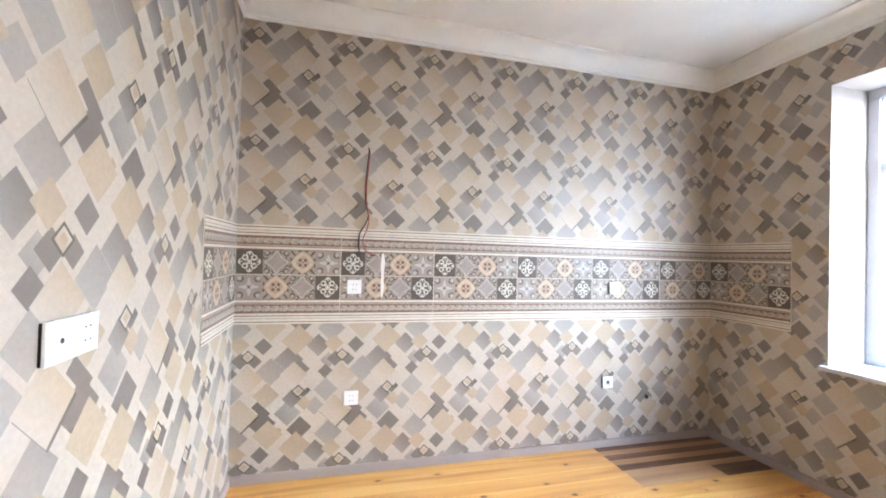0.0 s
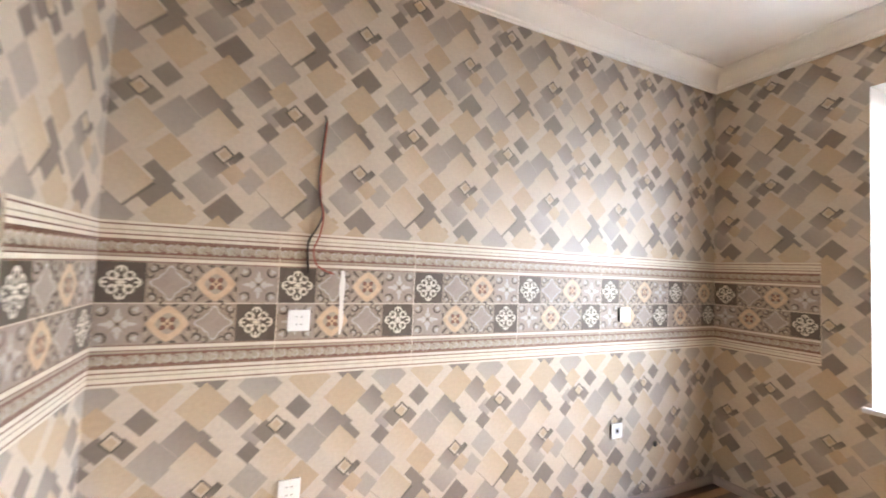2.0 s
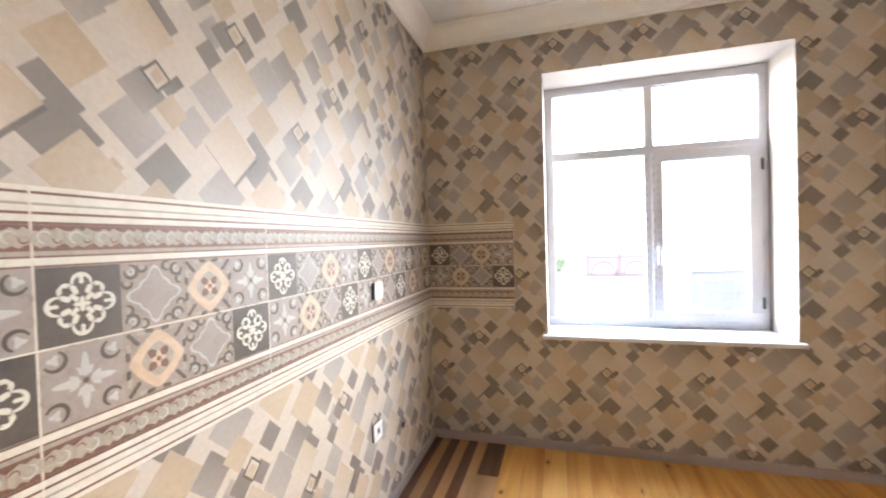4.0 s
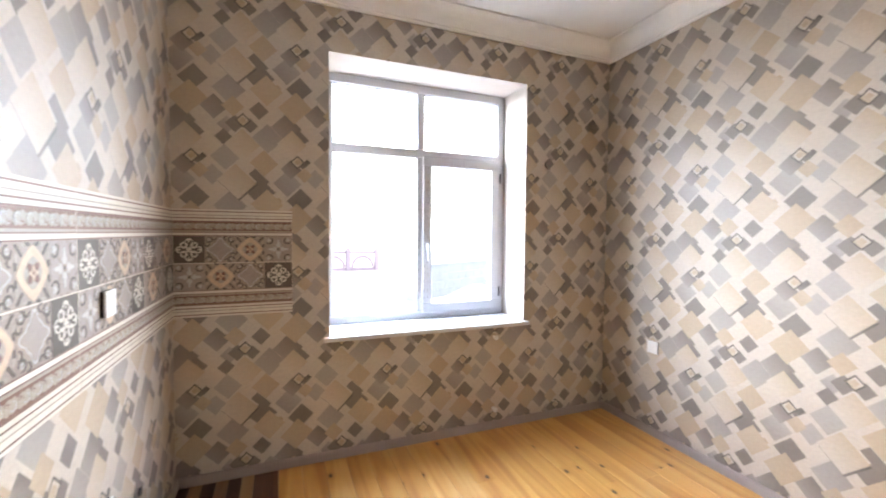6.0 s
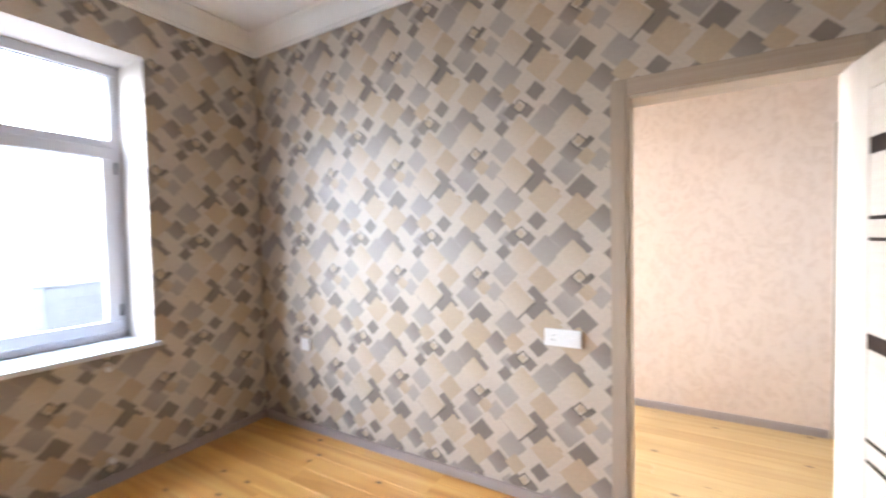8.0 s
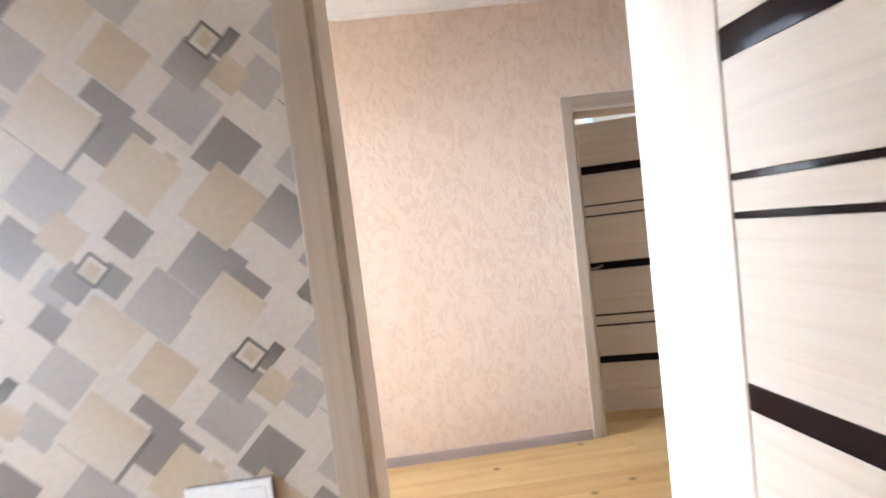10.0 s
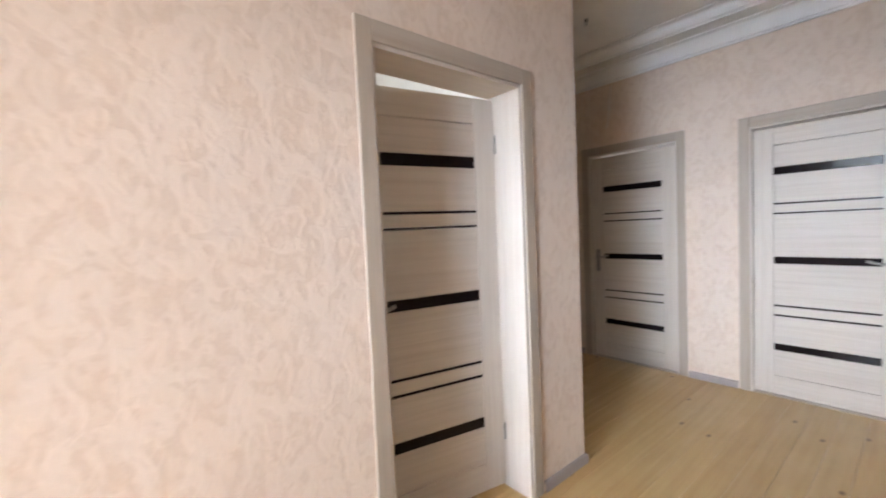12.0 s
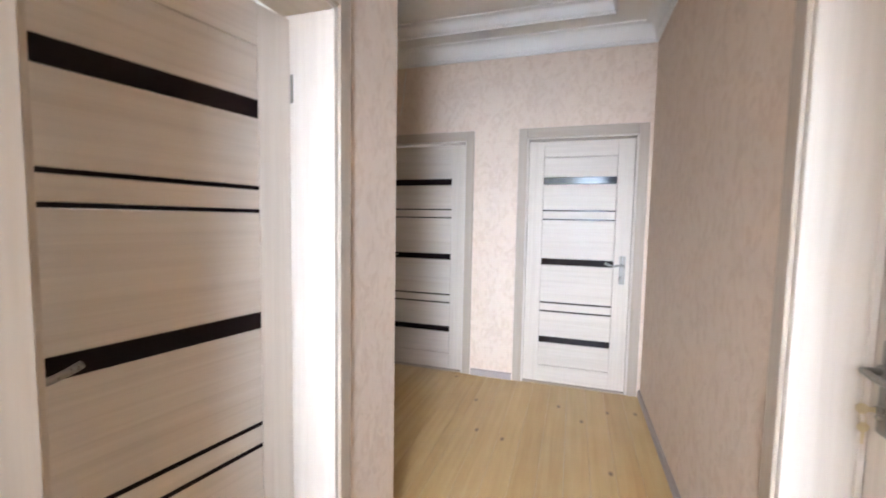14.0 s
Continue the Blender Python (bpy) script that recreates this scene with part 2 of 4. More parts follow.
def glazed(name, lo, hi, scale=26.0, rough=0.48):
    """Glazed ceramic with a mottled print."""
    m = material(name, rough=rough, spec=0.8)
    t = Tree(m)
    p = t.coord("Object")
    n = t.noise(p, scale, 5.0, 0.65, 1.0)
    f = t.noise(p, scale * 6, 3.0)
    col = t.mix(t.ramp(n, (0.33, 0.0), (0.67, 1.0)), lo, hi)
    col = t.mix(t.math("MULTIPLY", f, 0.3), col, tuple(v * 0.7 for v in lo))
    t.base(col)
    t.rough(t.ramp(n, (0.3, rough - 0.05), (0.7, rough + 0.1)))
    t.bump(f, 0.06, 0.0005)
    return m


PAPER = wallpaper()
PEACH = plaster_paper()
WHITE = paint("white_plaster_paint", (0.80, 0.79, 0.77), 0.7)
CEILING = paint("white_ceiling_paint", (0.78, 0.76, 0.73), 0.75)
HCEILING = paint("hall_ceiling_paint", (0.80, 0.77, 0.72), 0.75)
CROWN = paint("white_crown_paint", (0.82, 0.80, 0.77), 0.5)
OUTWALL = paint("render_coat", (0.55, 0.52, 0.48), 0.85, 20.0)
SKIRT = paint("grey_skirting_plastic", (0.36, 0.295, 0.27), 0.4)
PVC = paint("white_window_plastic", (0.56, 0.56, 0.60), 0.35, 90.0, 0.03)
# cream reveal, its colour darkened to offset the strong window lamp
REVEAL = paint("dimmed_cream_reveal", (0.42, 0.37, 0.33), 0.8)
SILL = paint("white_sill_plastic", (0.62, 0.63, 0.65), 0.3, 90.0, 0.03)
PLATE = paint("white_socket_plastic", (0.82, 0.82, 0.82), 0.28, 90.0, 0.02)
BLACK = paint("black_plastic", (0.012, 0.011, 0.011), 0.4, 80.0, 0.1)
GASKET = paint("grey_rubber", (0.10, 0.10, 0.105), 0.6)
PINE = pine("varnished_pine", ((0.50, 0.215, 0.048), (0.67, 0.345, 0.095), (0.75, 0.445, 0.15)), 0.46)
PINE_HALL = pale_boards()
WALNUT = pine("dark_walnut_boards", ((0.060, 0.020, 0.009), (0.115, 0.042, 0.018), (0.17, 0.070, 0.032)), 0, 0.35)
OAK = pine("greyish_oak_boards", ((0.32, 0.165, 0.075), (0.43, 0.24, 0.12), (0.51, 0.31, 0.165)), 0, 0.35)
FOIL_H = door_foil("larch_foil_across", "x")
FOIL_V = door_foil("larch_foil_upright", "z")
CASE_H = door_foil("casing_foil_across", "x", 0.71)
CASE_V = door_foil("casing_foil_upright", "z", 0.71)
LACQUER = material("black_glass_strip", (0.012, 0.007, 0.007), 0.10, spec=0.13)
NICKEL = brushed("dark_nickel", (0.27, 0.25, 0.225), 0.32)
BRASS = brushed("worn_brass", (0.55, 0.45, 0.28), 0.35)
GLAZE_GREY = glazed("grey_glaze", (0.25, 0.19, 0.15), (0.35, 0.28, 0.225))
GLAZE_LILAC = glazed("mauve_grey_glaze", (0.28, 0.225, 0.19), (0.35, 0.29, 0.25))
GLAZE_DARK = glazed("dark_brown_glaze", (0.050, 0.034, 0.023), (0.095, 0.068, 0.048))
GLAZE_ORANGE = glazed("apricot_glaze", (0.50, 0.345, 0.22), (0.62, 0.46, 0.32))
GLAZE_CREAM = glazed("cream_glaze", (0.60, 0.54, 0.45), (0.72, 0.67, 0.58))
GLAZE_RUST = glazed("rust_glaze", (0.13, 0.045, 0.025), (0.21, 0.095, 0.060), 60.0)
GLAZE_SAND = glazed("sand_glaze", (0.30, 0.25, 0.19), (0.42, 0.36, 0.285), 60.0)
GLAZE_PALE = glazed("pale_grey_glaze", (0.42, 0.395, 0.375), (0.52, 0.49, 0.46))
GROUT = paint("cream_grout", (0.68, 0.60, 0.50), 0.8)
WHITEGROUT = paint("white_filler", (0.78, 0.76, 0.74), 0.8)
WIRE_BLACK = material("dark_wire_sleeve", (0.035, 0.025, 0.022), 0.45)
WIRE_RED = material("red_wire_sleeve", (0.28, 0.05, 0.03), 0.45)
PIPE = paint("white_pipe_plastic", (0.75, 0.74, 0.72), 0.4)


def glass():
    m = bpy.data.materials.new("window_glass")
    m.use_nodes = True
    b = m.node_tree.nodes["Principled BSDF"]
    b.inputs["Base Color"].default_value = (1, 1, 1, 1)
    b.inputs["Roughness"].default_value = 0.0
    b.inputs["Transmission Weight"].default_value = 1.0
    b.inputs["IOR"].default_value = 1.02
    return m


GLASS = glass()


# ---- building helpers ----
def mesh_of(bm, name, mats):
    bmesh.ops.recalc_face_normals(bm, faces=bm.faces)
    me = bpy.data.meshes.new(name)
    bm.to_mesh(me)
    bm.free()
    for m in mats if isinstance(mats, (list, tuple)) else [mats]:
        me.materials.append(m)
    return me


def part(name, bm, mats, parent=None, label="", m=None):
    ob = new(name, mesh_of(bm, name, mats))
    if parent is not None:
        ob.parent = parent
    if m is not None:
        ob.matrix_basis = m
    if label:
        ob["label"] = label
    return ob


def thing(name, label, category, m=None, kind="", group=""):
    ob = new(name)
    ob.empty_display_size = 0.05
    if m is not None:
        ob.matrix_basis = m
    return tagged(ob, label, category, group, kind)


def box(bm, x0, x1, y0, y1, z0, z1, mat=0, bevel=0.0):
    g = bmesh.ops.create_cube(bm, size=1.0)
    vs = g["verts"]
    bmesh.ops.scale(bm, vec=(abs(x1 - x0), abs(y1 - y0), abs(z1 - z0)), verts=vs)
    bmesh.ops.translate(bm, vec=((x0 + x1) / 2, (y0 + y1) / 2, (z0 + z1) / 2), verts=vs)
    fs = {f for v in vs for f in v.link_faces}
    for f in fs:
        f.material_index = mat
    if bevel:
        es = {e for v in vs for e in v.link_edges}
        r = bmesh.ops.bevel(bm, geom=list(es), offset=bevel, segments=2, affect="EDGES", profile=0.5)
        for f in r["faces"]:
            f.material_index = mat
    return bm


def boxed(*args, **kw):
    return box(bmesh.new(), *args, **kw)


def rod(bm, a, b, r, mat=0, n=12, r2=None):
    a, b = Vector(a), Vector(b)
    g = bmesh.ops.create_cone(bm, cap_ends=True, segments=n, radius1=r, radius2=r if r2 is None else r2, depth=(b - a).length)
    q = (b - a).to_track_quat("Z", "Y").to_matrix().to_4x4()
    bmesh.ops.transform(bm, matrix=Matrix.Translation((a + b) / 2) @ q, verts=g["verts"])
    for v in g["verts"]:
        for f in v.link_faces:
            f.material_index = mat
            f.smooth = len(f.verts) == 4
    return bm


def tube(bm, pts, r, mat=0, n=8):
    """A smooth tube along points."""
    pts = [Vector(p) for p in pts]
    rings = []
    for k, p in enumerate(pts):
        way = (pts[min(k + 1, len(pts) - 1)] - pts[max(k - 1, 0)]).normalized()
        side = way.cross(Vector((0.31, 0.9, 0.29))).normalized()
        up = way.cross(side)
        rings.append([bm.verts.new(p + r * (math.cos(a) * side + math.sin(a) * up)) for a in (2 * math.pi * j / n for j in range(n))])
    for ra, rb in zip(rings, rings[1:]):
        for j in range(n):
            f = bm.faces.new((ra[j], ra[(j + 1) % n], rb[(j + 1) % n], rb[j]))
            f.material_index, f.smooth = mat, True
    bm.faces.new(rings[0]).material_index = mat
    bm.faces.new(rings[-1]).material_index = mat
    return bm


def smooth_line(pts, steps=8):
    """Catmull-Rom through points."""
    pts = [Vector(p) for p in pts]
    pts = [2 * pts[0] - pts[1], *pts, 2 * pts[-1] - pts[-2]]
    out = []
    for a, b, c, d in zip(pts, pts[1:], pts[2:], pts[3:]):
        for k in range(steps):
            t = k / steps
            out.append(0.5 * (2 * b + (c - a) * t + (2 * a - 5 * b + 4 * c - d) * t * t + (3 * b - a - 3 * c + d) * t ** 3))
    out.append(pts[-2])
    return out


def sweep(bm, path, profile, closed, mat=0):
    """A profile of (inset, height) carried along a plan line; the inset is to the line's left."""
    n = len(path)
    rows = []
    for k in range(n):
        p = Vector(path[k])
        a = (p - Vector(path[k - 1])).normalized() if closed or k else None
        b = (Vector(path[(k + 1) % n]) - p).normalized() if closed or k < n - 1 else None
        a, b = a or b, b or a
        na, nb = Vector((-a.y, a.x)), Vector((-b.y, b.x))
        mid = (na + nb) / (1 + na.dot(nb))
        rows.append([bm.verts.new((p.x + mid.x * d, p.y + mid.y * d, z)) for d, z in profile])
    for k in range(n if closed else n - 1):
        ra, rb = rows[k], rows[(k + 1) % n]
        for j in range(len(profile) - 1):
            bm.faces.new((ra[j], rb[j], rb[j + 1], ra[j + 1])).material_index = mat
    return bm


def wall(name, along, lo, hi, z1, near, far, holes, mats, label, u0=(0, 0), flip=(1, 1), z0=0.0):
    """A wall along x or y from lo to hi, between the planes near and far, with holes (a, b, z0, z1) through it.
    mats: for the near side, the far side, and the rest. UVs run in metres along each side."""
    bm = bmesh.new()
    cuts = sorted({lo, hi, *(v for hole in holes for v in hole[:2])})
    levels = sorted({z0, z1, *(v for hole in holes for v in hole[2:])})

    def solid(a, b, c, d):
        return not any(h[0] <= (a + b) / 2 <= h[1] and h[2] <= (c + d) / 2 <= h[3] for h in holes)

    def spot(s, depth, z):
        return (s, depth, z) if along == "x" else (depth, s, z)

    cells = {(i, j): solid(cuts[i], cuts[i + 1], levels[j], levels[j + 1]) for i in range(len(cuts) - 1) for j in range(len(levels) - 1)}
    verts = {}

    def vert(i, depth, j):
        key = (i, depth, j)
        if key not in verts:
            verts[key] = bm.verts.new(spot(cuts[i], depth, levels[j]))
        return verts[key]

    for (i, j), full in cells.items():
        if not full:
            continue
        for depth, mat in ((near, 0), (far, 1)):
            bm.faces.new([vert(i, depth, j), vert(i + 1, depth, j), vert(i + 1, depth, j + 1), vert(i, depth, j + 1)]).material_index = mat
        for di, dj, ends in ((-1, 0, ((i, j), (i, j + 1))), (1, 0, ((i + 1, j), (i + 1, j + 1))), (0, -1, ((i, j), (i + 1, j))), (0, 1, ((i, j + 1), (i + 1, j + 1)))):
            if not cells.get((i + di, j + dj), False):
                (a, b), (c, d) = ends
                bm.faces.new([vert(a, near, b), vert(c, near, d), vert(c, far, d), vert(a, far, b)]).material_index = 2
    bmesh.ops.recalc_face_normals(bm, faces=bm.faces)
    layer = bm.loops.layers.uv.new("UVMap")
    for f in bm.faces:
        side = f.material_index if f.material_index < 2 else 0
        for loop in f.loops:
            c = loop.vert.co
            s = c.x if along == "x" else c.y
            loop[layer].uv = (flip[side] * s - u0[side], c.z - Z_PAPER if mats[side] is PAPER else c.z)
    ob = new(name, mesh_of(bm, name, mats))
    return tagged(ob, label, "wall", kind="structure")


Z_PAPER = 0.535


def slab(name, x0, x1, y0, y1, z0, z1, mats, label, category):
    return tagged(part(name, boxed(x0, x1, y0, y1, z0, z1), mats), label, category, kind="structure")


# ---- large structure ----
PAPERED = "wall papered with beige and grey overlapping diamonds"
PEACHED = "wall papered in pale peach crumpled relief"
DOOR_C = (-0.300, 0.500, 0.0, 2.022)
DOOR_2 = (-1.455, -0.642, 0.0, 2.02)
DOOR_3 = (-2.842, -2.006, 0.0, 2.02)
DOOR_4 = (-1.514, -0.676, 0.0, 2.02)
DOOR_5 = (-1.535, -0.700, 0.0, 2.02)
TOP = 3.05

wall("wall_north", "x", XD - 0.15, XB + 0.40, TOP, YA, YA + 0.30, [], (PAPER, OUTWALL, WHITE), "kitchen " + PAPERED, (-0.040, 0))
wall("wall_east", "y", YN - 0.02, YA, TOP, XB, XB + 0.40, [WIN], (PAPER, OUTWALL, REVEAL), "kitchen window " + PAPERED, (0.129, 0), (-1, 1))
wall("wall_south", "x", XP, XB, TOP, YC, YP, [DOOR_C], (PAPER, PEACH, WHITE), "kitchen door " + PAPERED, (0.389, 0), (-1, 1))
wall("wall_west", "y", YC, YA, TOP, XD, XD - 0.15, [], (PAPER, PEACH, WHITE), "kitchen side " + PAPERED, (0.325, 0))
wall("wall_hall_north", "x", XW - 0.2, XP, TOP, YN, YN + 0.25, [DOOR_5], (PEACH, WHITE, PEACH), "hall " + PEACHED)
wall("wall_hall_south", "x", XK, XE, TOP, YH, YH - 0.20, [DOOR_2], (PEACH, WHITE, WHITE), "hall " + PEACHED)
wall("wall_hall_corner", "y", YS, YH - 0.20, TOP, XK, XK + 0.15, [], (PEACH, WHITE, PEACH), "hall corner " + PEACHED)
wall("wall_hall_west", "y", YS - 0.2, YN, TOP, XW, XW - 0.20, [DOOR_3, DOOR_4], (PEACH, WHITE, WHITE), "hall end " + PEACHED)
wall("wall_hall_far", "x", XW, XK + 0.15, TOP, YS, YS - 0.20, [], (PEACH, WHITE, WHITE), "hall far " + PEACHED)
wall("wall_hall_east", "y", YH, YP, TOP, XE, XE + 0.25, [(-1.75, -0.52, 0.5, 2.5)], (PEACH, OUTWALL, WHITE), "hall entrance " + PEACHED)
# the room behind the ajar door, and the cupboards behind the shut ones
wall("wall_far_room_south", "x", XK + 0.15, 1.2, TOP, -4.2, -4.4, [(-0.5, 0.9, 0.9, 2.4)], (WHITE, OUTWALL, WHITE), "plain white painted wall of the far room")
wall("wall_far_room_east", "y", -4.2, YH - 0.20, TOP, 1.2, 1.4, [], (WHITE, OUTWALL, WHITE), "plain white painted side wall of the far room")
wall("wall_side_room_north", "x", XW - 0.2, XD - 0.15, TOP, 0.6, 0.8, [], (WHITE, OUTWALL, WHITE), "plain white painted wall behind a shut door")
wall("wall_side_room_west", "y", YN + 0.22, 0.6, TOP, XW - 0.2, XW - 0.4, [], (WHITE, OUTWALL, WHITE), "plain white painted end wall behind a shut door")
wall("wall_back_west", "y", YS - 0.2, YN + 0.22, TOP, XW - 0.9, XW - 1.1, [], (WHITE, OUTWALL, WHITE), "plain white painted wall behind two shut doors")

slab("ceiling", XD, XB, YC, YA, CEIL, CEIL + 0.1, CEILING, "smooth white painted kitchen ceiling", "ceiling")
slab("ceiling_far_room", XK + 0.15, 1.2, -4.2, YH - 0.2, 2.9, 3.0, CEILING, "smooth white painted ceiling of the far room", "ceiling")
slab("foundation", XW - 1.2, XB + 0.5, -4.6, YA + 0.4, -0.5, -0.13, OUTWALL, "grey rendered foundation slab", "foundation")
slab("roof", XW - 1.2, XB + 0.5, -4.6, YA + 0.4, TOP, TOP + 0.2, OUTWALL, "grey rendered flat roof slab", "roof")

# hall ceiling with a raised tray in the square part
T0, T1, T2, T3 = XW + 0.23, XK - 0.23, YS + 0.30, YN - 0.30
bm = bmesh.new()
for x0, x1, y0, y1 in ((XW, T0, YS, YN), (T1, XE, YH, YP), (T1, XK, YS, YH), (T0, T1, YS, T2), (T0, T1, T3, YN)):
    box(bm, x0, x1, y0, y1, HCEIL, HCEIL + 0.08)
box(bm, T0 - 0.02, T1 + 0.02, T2 - 0.02, T3 + 0.02, TRAY, TRAY + 0.06)
tagged(part("ceiling_hall", bm, HCEILING), "white painted hall ceiling with a raised tray", "ceiling", kind="structure")


def crown(name, path, z0, z1, reach, closed, label, mat=None):
    """A stepped cove cornice along a plan line."""
    prof = [(0.0, z0), (0.014, z0), (0.014, z0 + 0.016), (0.024, z0 + 0.020)]
    n = 7
    for k in range(n + 1):
        a = math.pi / 2 * k / n
        prof.append((0.024 + (reach - 0.05) * (1 - math.cos(a)), z0 + 0.022 + (z1 - z0 - 0.036) * math.sin(a)))
    prof += [(reach - 0.012, z1 - 0.012), (reach, z1 - 0.010), (reach, z1)]
    return tagged(part(name, sweep(bmesh.new(), path, prof, closed), mat or CROWN), label, "cornice", kind="structure")


crown("crown_molding", [(XD, YC), (XB, YC), (XB, YA), (XD, YA)], 2.79, CEIL, 0.115, True, "white painted cove cornice round the kitchen ceiling")
HALL = [(XW, YS), (XK, YS), (XK, YH), (XE, YH), (XE, YP), (XP, YP), (XP, YN), (XW, YN)]
crown("crown_molding_hall", HALL, 2.660, HCEIL, 0.10, True, "white painted stepped cornice round the hall ceiling")
crown("crown_molding_tray", [(T0, T2), (T1, T2), (T1, T3), (T0, T3)], HCEIL - 0.002, TRAY, 0.085, True, "white painted cornice round the raised ceiling tray")


def skirting(name, path, label):
    prof = [(0.002, 0.0), (0.016, 0.0), (0.016, 0.040), (0.012, 0.052), (0.002, 0.056)]
    return tagged(part(name, sweep(bmesh.new(), path, prof, False), SKIRT), label, "skirting", kind="structure")


SK = "low grey plastic skirting along the wall"
skirting("baseboard", [(DOOR_C[1] + 0.07, YC), (XB, YC), (XB, YA), (XD, YA), (XD, YC)], SK)
skirting("baseboard_hall_south", [(XK, YS), (XK, YH), (DOOR_2[0] - 0.07, YH)], SK)
skirting("baseboard_hall_south_east", [(DOOR_2[1] + 0.07, YH), (XE, YH), (XE, YP), (DOOR_C[1] + 0.07, YP)], SK)
skirting("baseboard_hall_north", [(DOOR_5[0] - 0.07, YN), (XW, YN)], SK)
skirting("baseboard_hall_north_middle", [(DOOR_C[0] - 0.07, YP), (XP, YP), (XP, YN), (DOOR_5[1] + 0.07, YN)], SK)
skirting("baseboard_hall_west", [(XW, DOOR_4[0] - 0.07), (XW, DOOR_3[1] + 0.07)], SK)
skirting("baseboard_hall_west_end", [(XW, DOOR_3[0] - 0.07), (XW, YS), (XK, YS)], SK)


# ---- doors ----
STRIPS = [(1.672, 0.056), (1.433, 0.012), (1.362, 0.012), (1.018, 0.052), (0.68, 0.012), (0.608, 0.012), (0.370, 0.050)]


def lever_handle(leaf, x, side, y, toward, key):
    """A long backplate with a curved lever and a key cylinder on one face of the leaf. side: the way the lever points."""
    s = toward
    bm = boxed(x - 0.021, x + 0.021, y, y + s * 0.007, 0.865, 1.085, bevel=0.004)
    plate = part("handle", bm, NICKEL, leaf, "dark nickel lever handle on a long backplate")
    bm = bmesh.new()
    rod(bm, (x, y + s * 0.005, 1.015), (x, y + s * 0.018, 1.015), 0.017, n=20)
    tube(bm, smooth_line([(x, y + s * 0.012, 1.015), (x, y + s * 0.045, 1.015), (x + side * 0.02, y + s * 0.055, 1.017), (x + side * 0.07, y + s * 0.054, 1.012),
                          (x + side * 0.105, y + s * 0.052, 1.020), (x + side * 0.132, y + s * 0.050, 1.030)], 5), 0.0085, n=10)
    part("lever", bm, NICKEL, plate)
    bm = bmesh.new()
    rod(bm, (x, y + s * 0.004, 0.925), (x, y + s * 0.020, 0.925), 0.0095, n=16)
    rod(bm, (x, y + s * 0.004, 0.908), (x, y + s * 0.018, 0.908), 0.006, n=12)
    part("cylinder", bm, NICKEL, plate)
    if key:
        bm = boxed(x - 0.0015, x + 0.0015, y + s * 0.018, y + s * 0.034, 0.919, 0.931)
        g = rod(bm, (x - 0.0012, y + s * 0.044, 0.925), (x + 0.0012, y + s * 0.044, 0.925), 0.013, n=18)
        rod(g, (x - 0.012, y + s * 0.046, 0.885), (x - 0.010, y + s * 0.046, 0.885), 0.012, n=16)
        box(g, x - 0.012, x - 0.010, y + s * 0.043, y + s * 0.049, 0.845, 0.880)
        tube(g, [(x + 0.012 * math.sin(a) - 0.006, y + s * 0.046, 0.905 + 0.014 * math.cos(a)) for a in (k * math.pi / 8 for k in range(17))], 0.001, n=5)
        part("key", g, BRASS, plate, "brass key hanging in the lock")


def door_leaf(door, w, face, handle_end, key, m):
    """A leaf from x = 0 (hinges) to w and y = 0 to -0.038, with strips let into both faces."""
    lt, hh = 0.038, 1.985
    bm = boxed(0.0, 0.118, -lt, 0, 0.012, hh, bevel=0.003)
    leaf = part("leaf", bm, FOIL_V, door, "bleached larch leaf with black glass strips", m)
    part("stile", boxed(w - 0.118, w, -lt, 0, 0.012, hh, bevel=0.003), FOIL_V, leaf)
    part("rail", boxed(0.1185, w - 0.1185, -lt, 0, hh - 0.125, hh, bevel=0.003), FOIL_H, leaf)
    part("rail", boxed(0.1185, w - 0.1185, -lt, 0, 0.012, 0.15, bevel=0.003), FOIL_H, leaf)
    lo = 0.153
    for z, h in sorted(STRIPS):
        part("panel", boxed(0.1195, w - 0.1195, -lt + 0.003, -0.003, lo, z - h / 2 - 0.0006, bevel=0.002), FOIL_H, leaf)
        part("glass_strip", boxed(0.1195, w - 0.1195, -lt + 0.002, -0.002, z - h / 2, z + h / 2, bevel=0.0008), LACQUER, leaf, "black glass strip")
        lo = z + h / 2 + 0.0006
    part("panel", boxed(0.1195, w - 0.1195, -lt + 0.003, -0.003, lo, hh - 0.128, bevel=0.002), FOIL_H, leaf)
    for y, s in face:
        lever_handle(leaf, handle_end, -1, y, s, key)
    for z in (0.25, 1.72):
        part("hinge", rod(bmesh.new(), (-0.004, 0.004, z), (-0.004, 0.004, z + 0.09), 0.006), NICKEL, leaf)
    return leaf


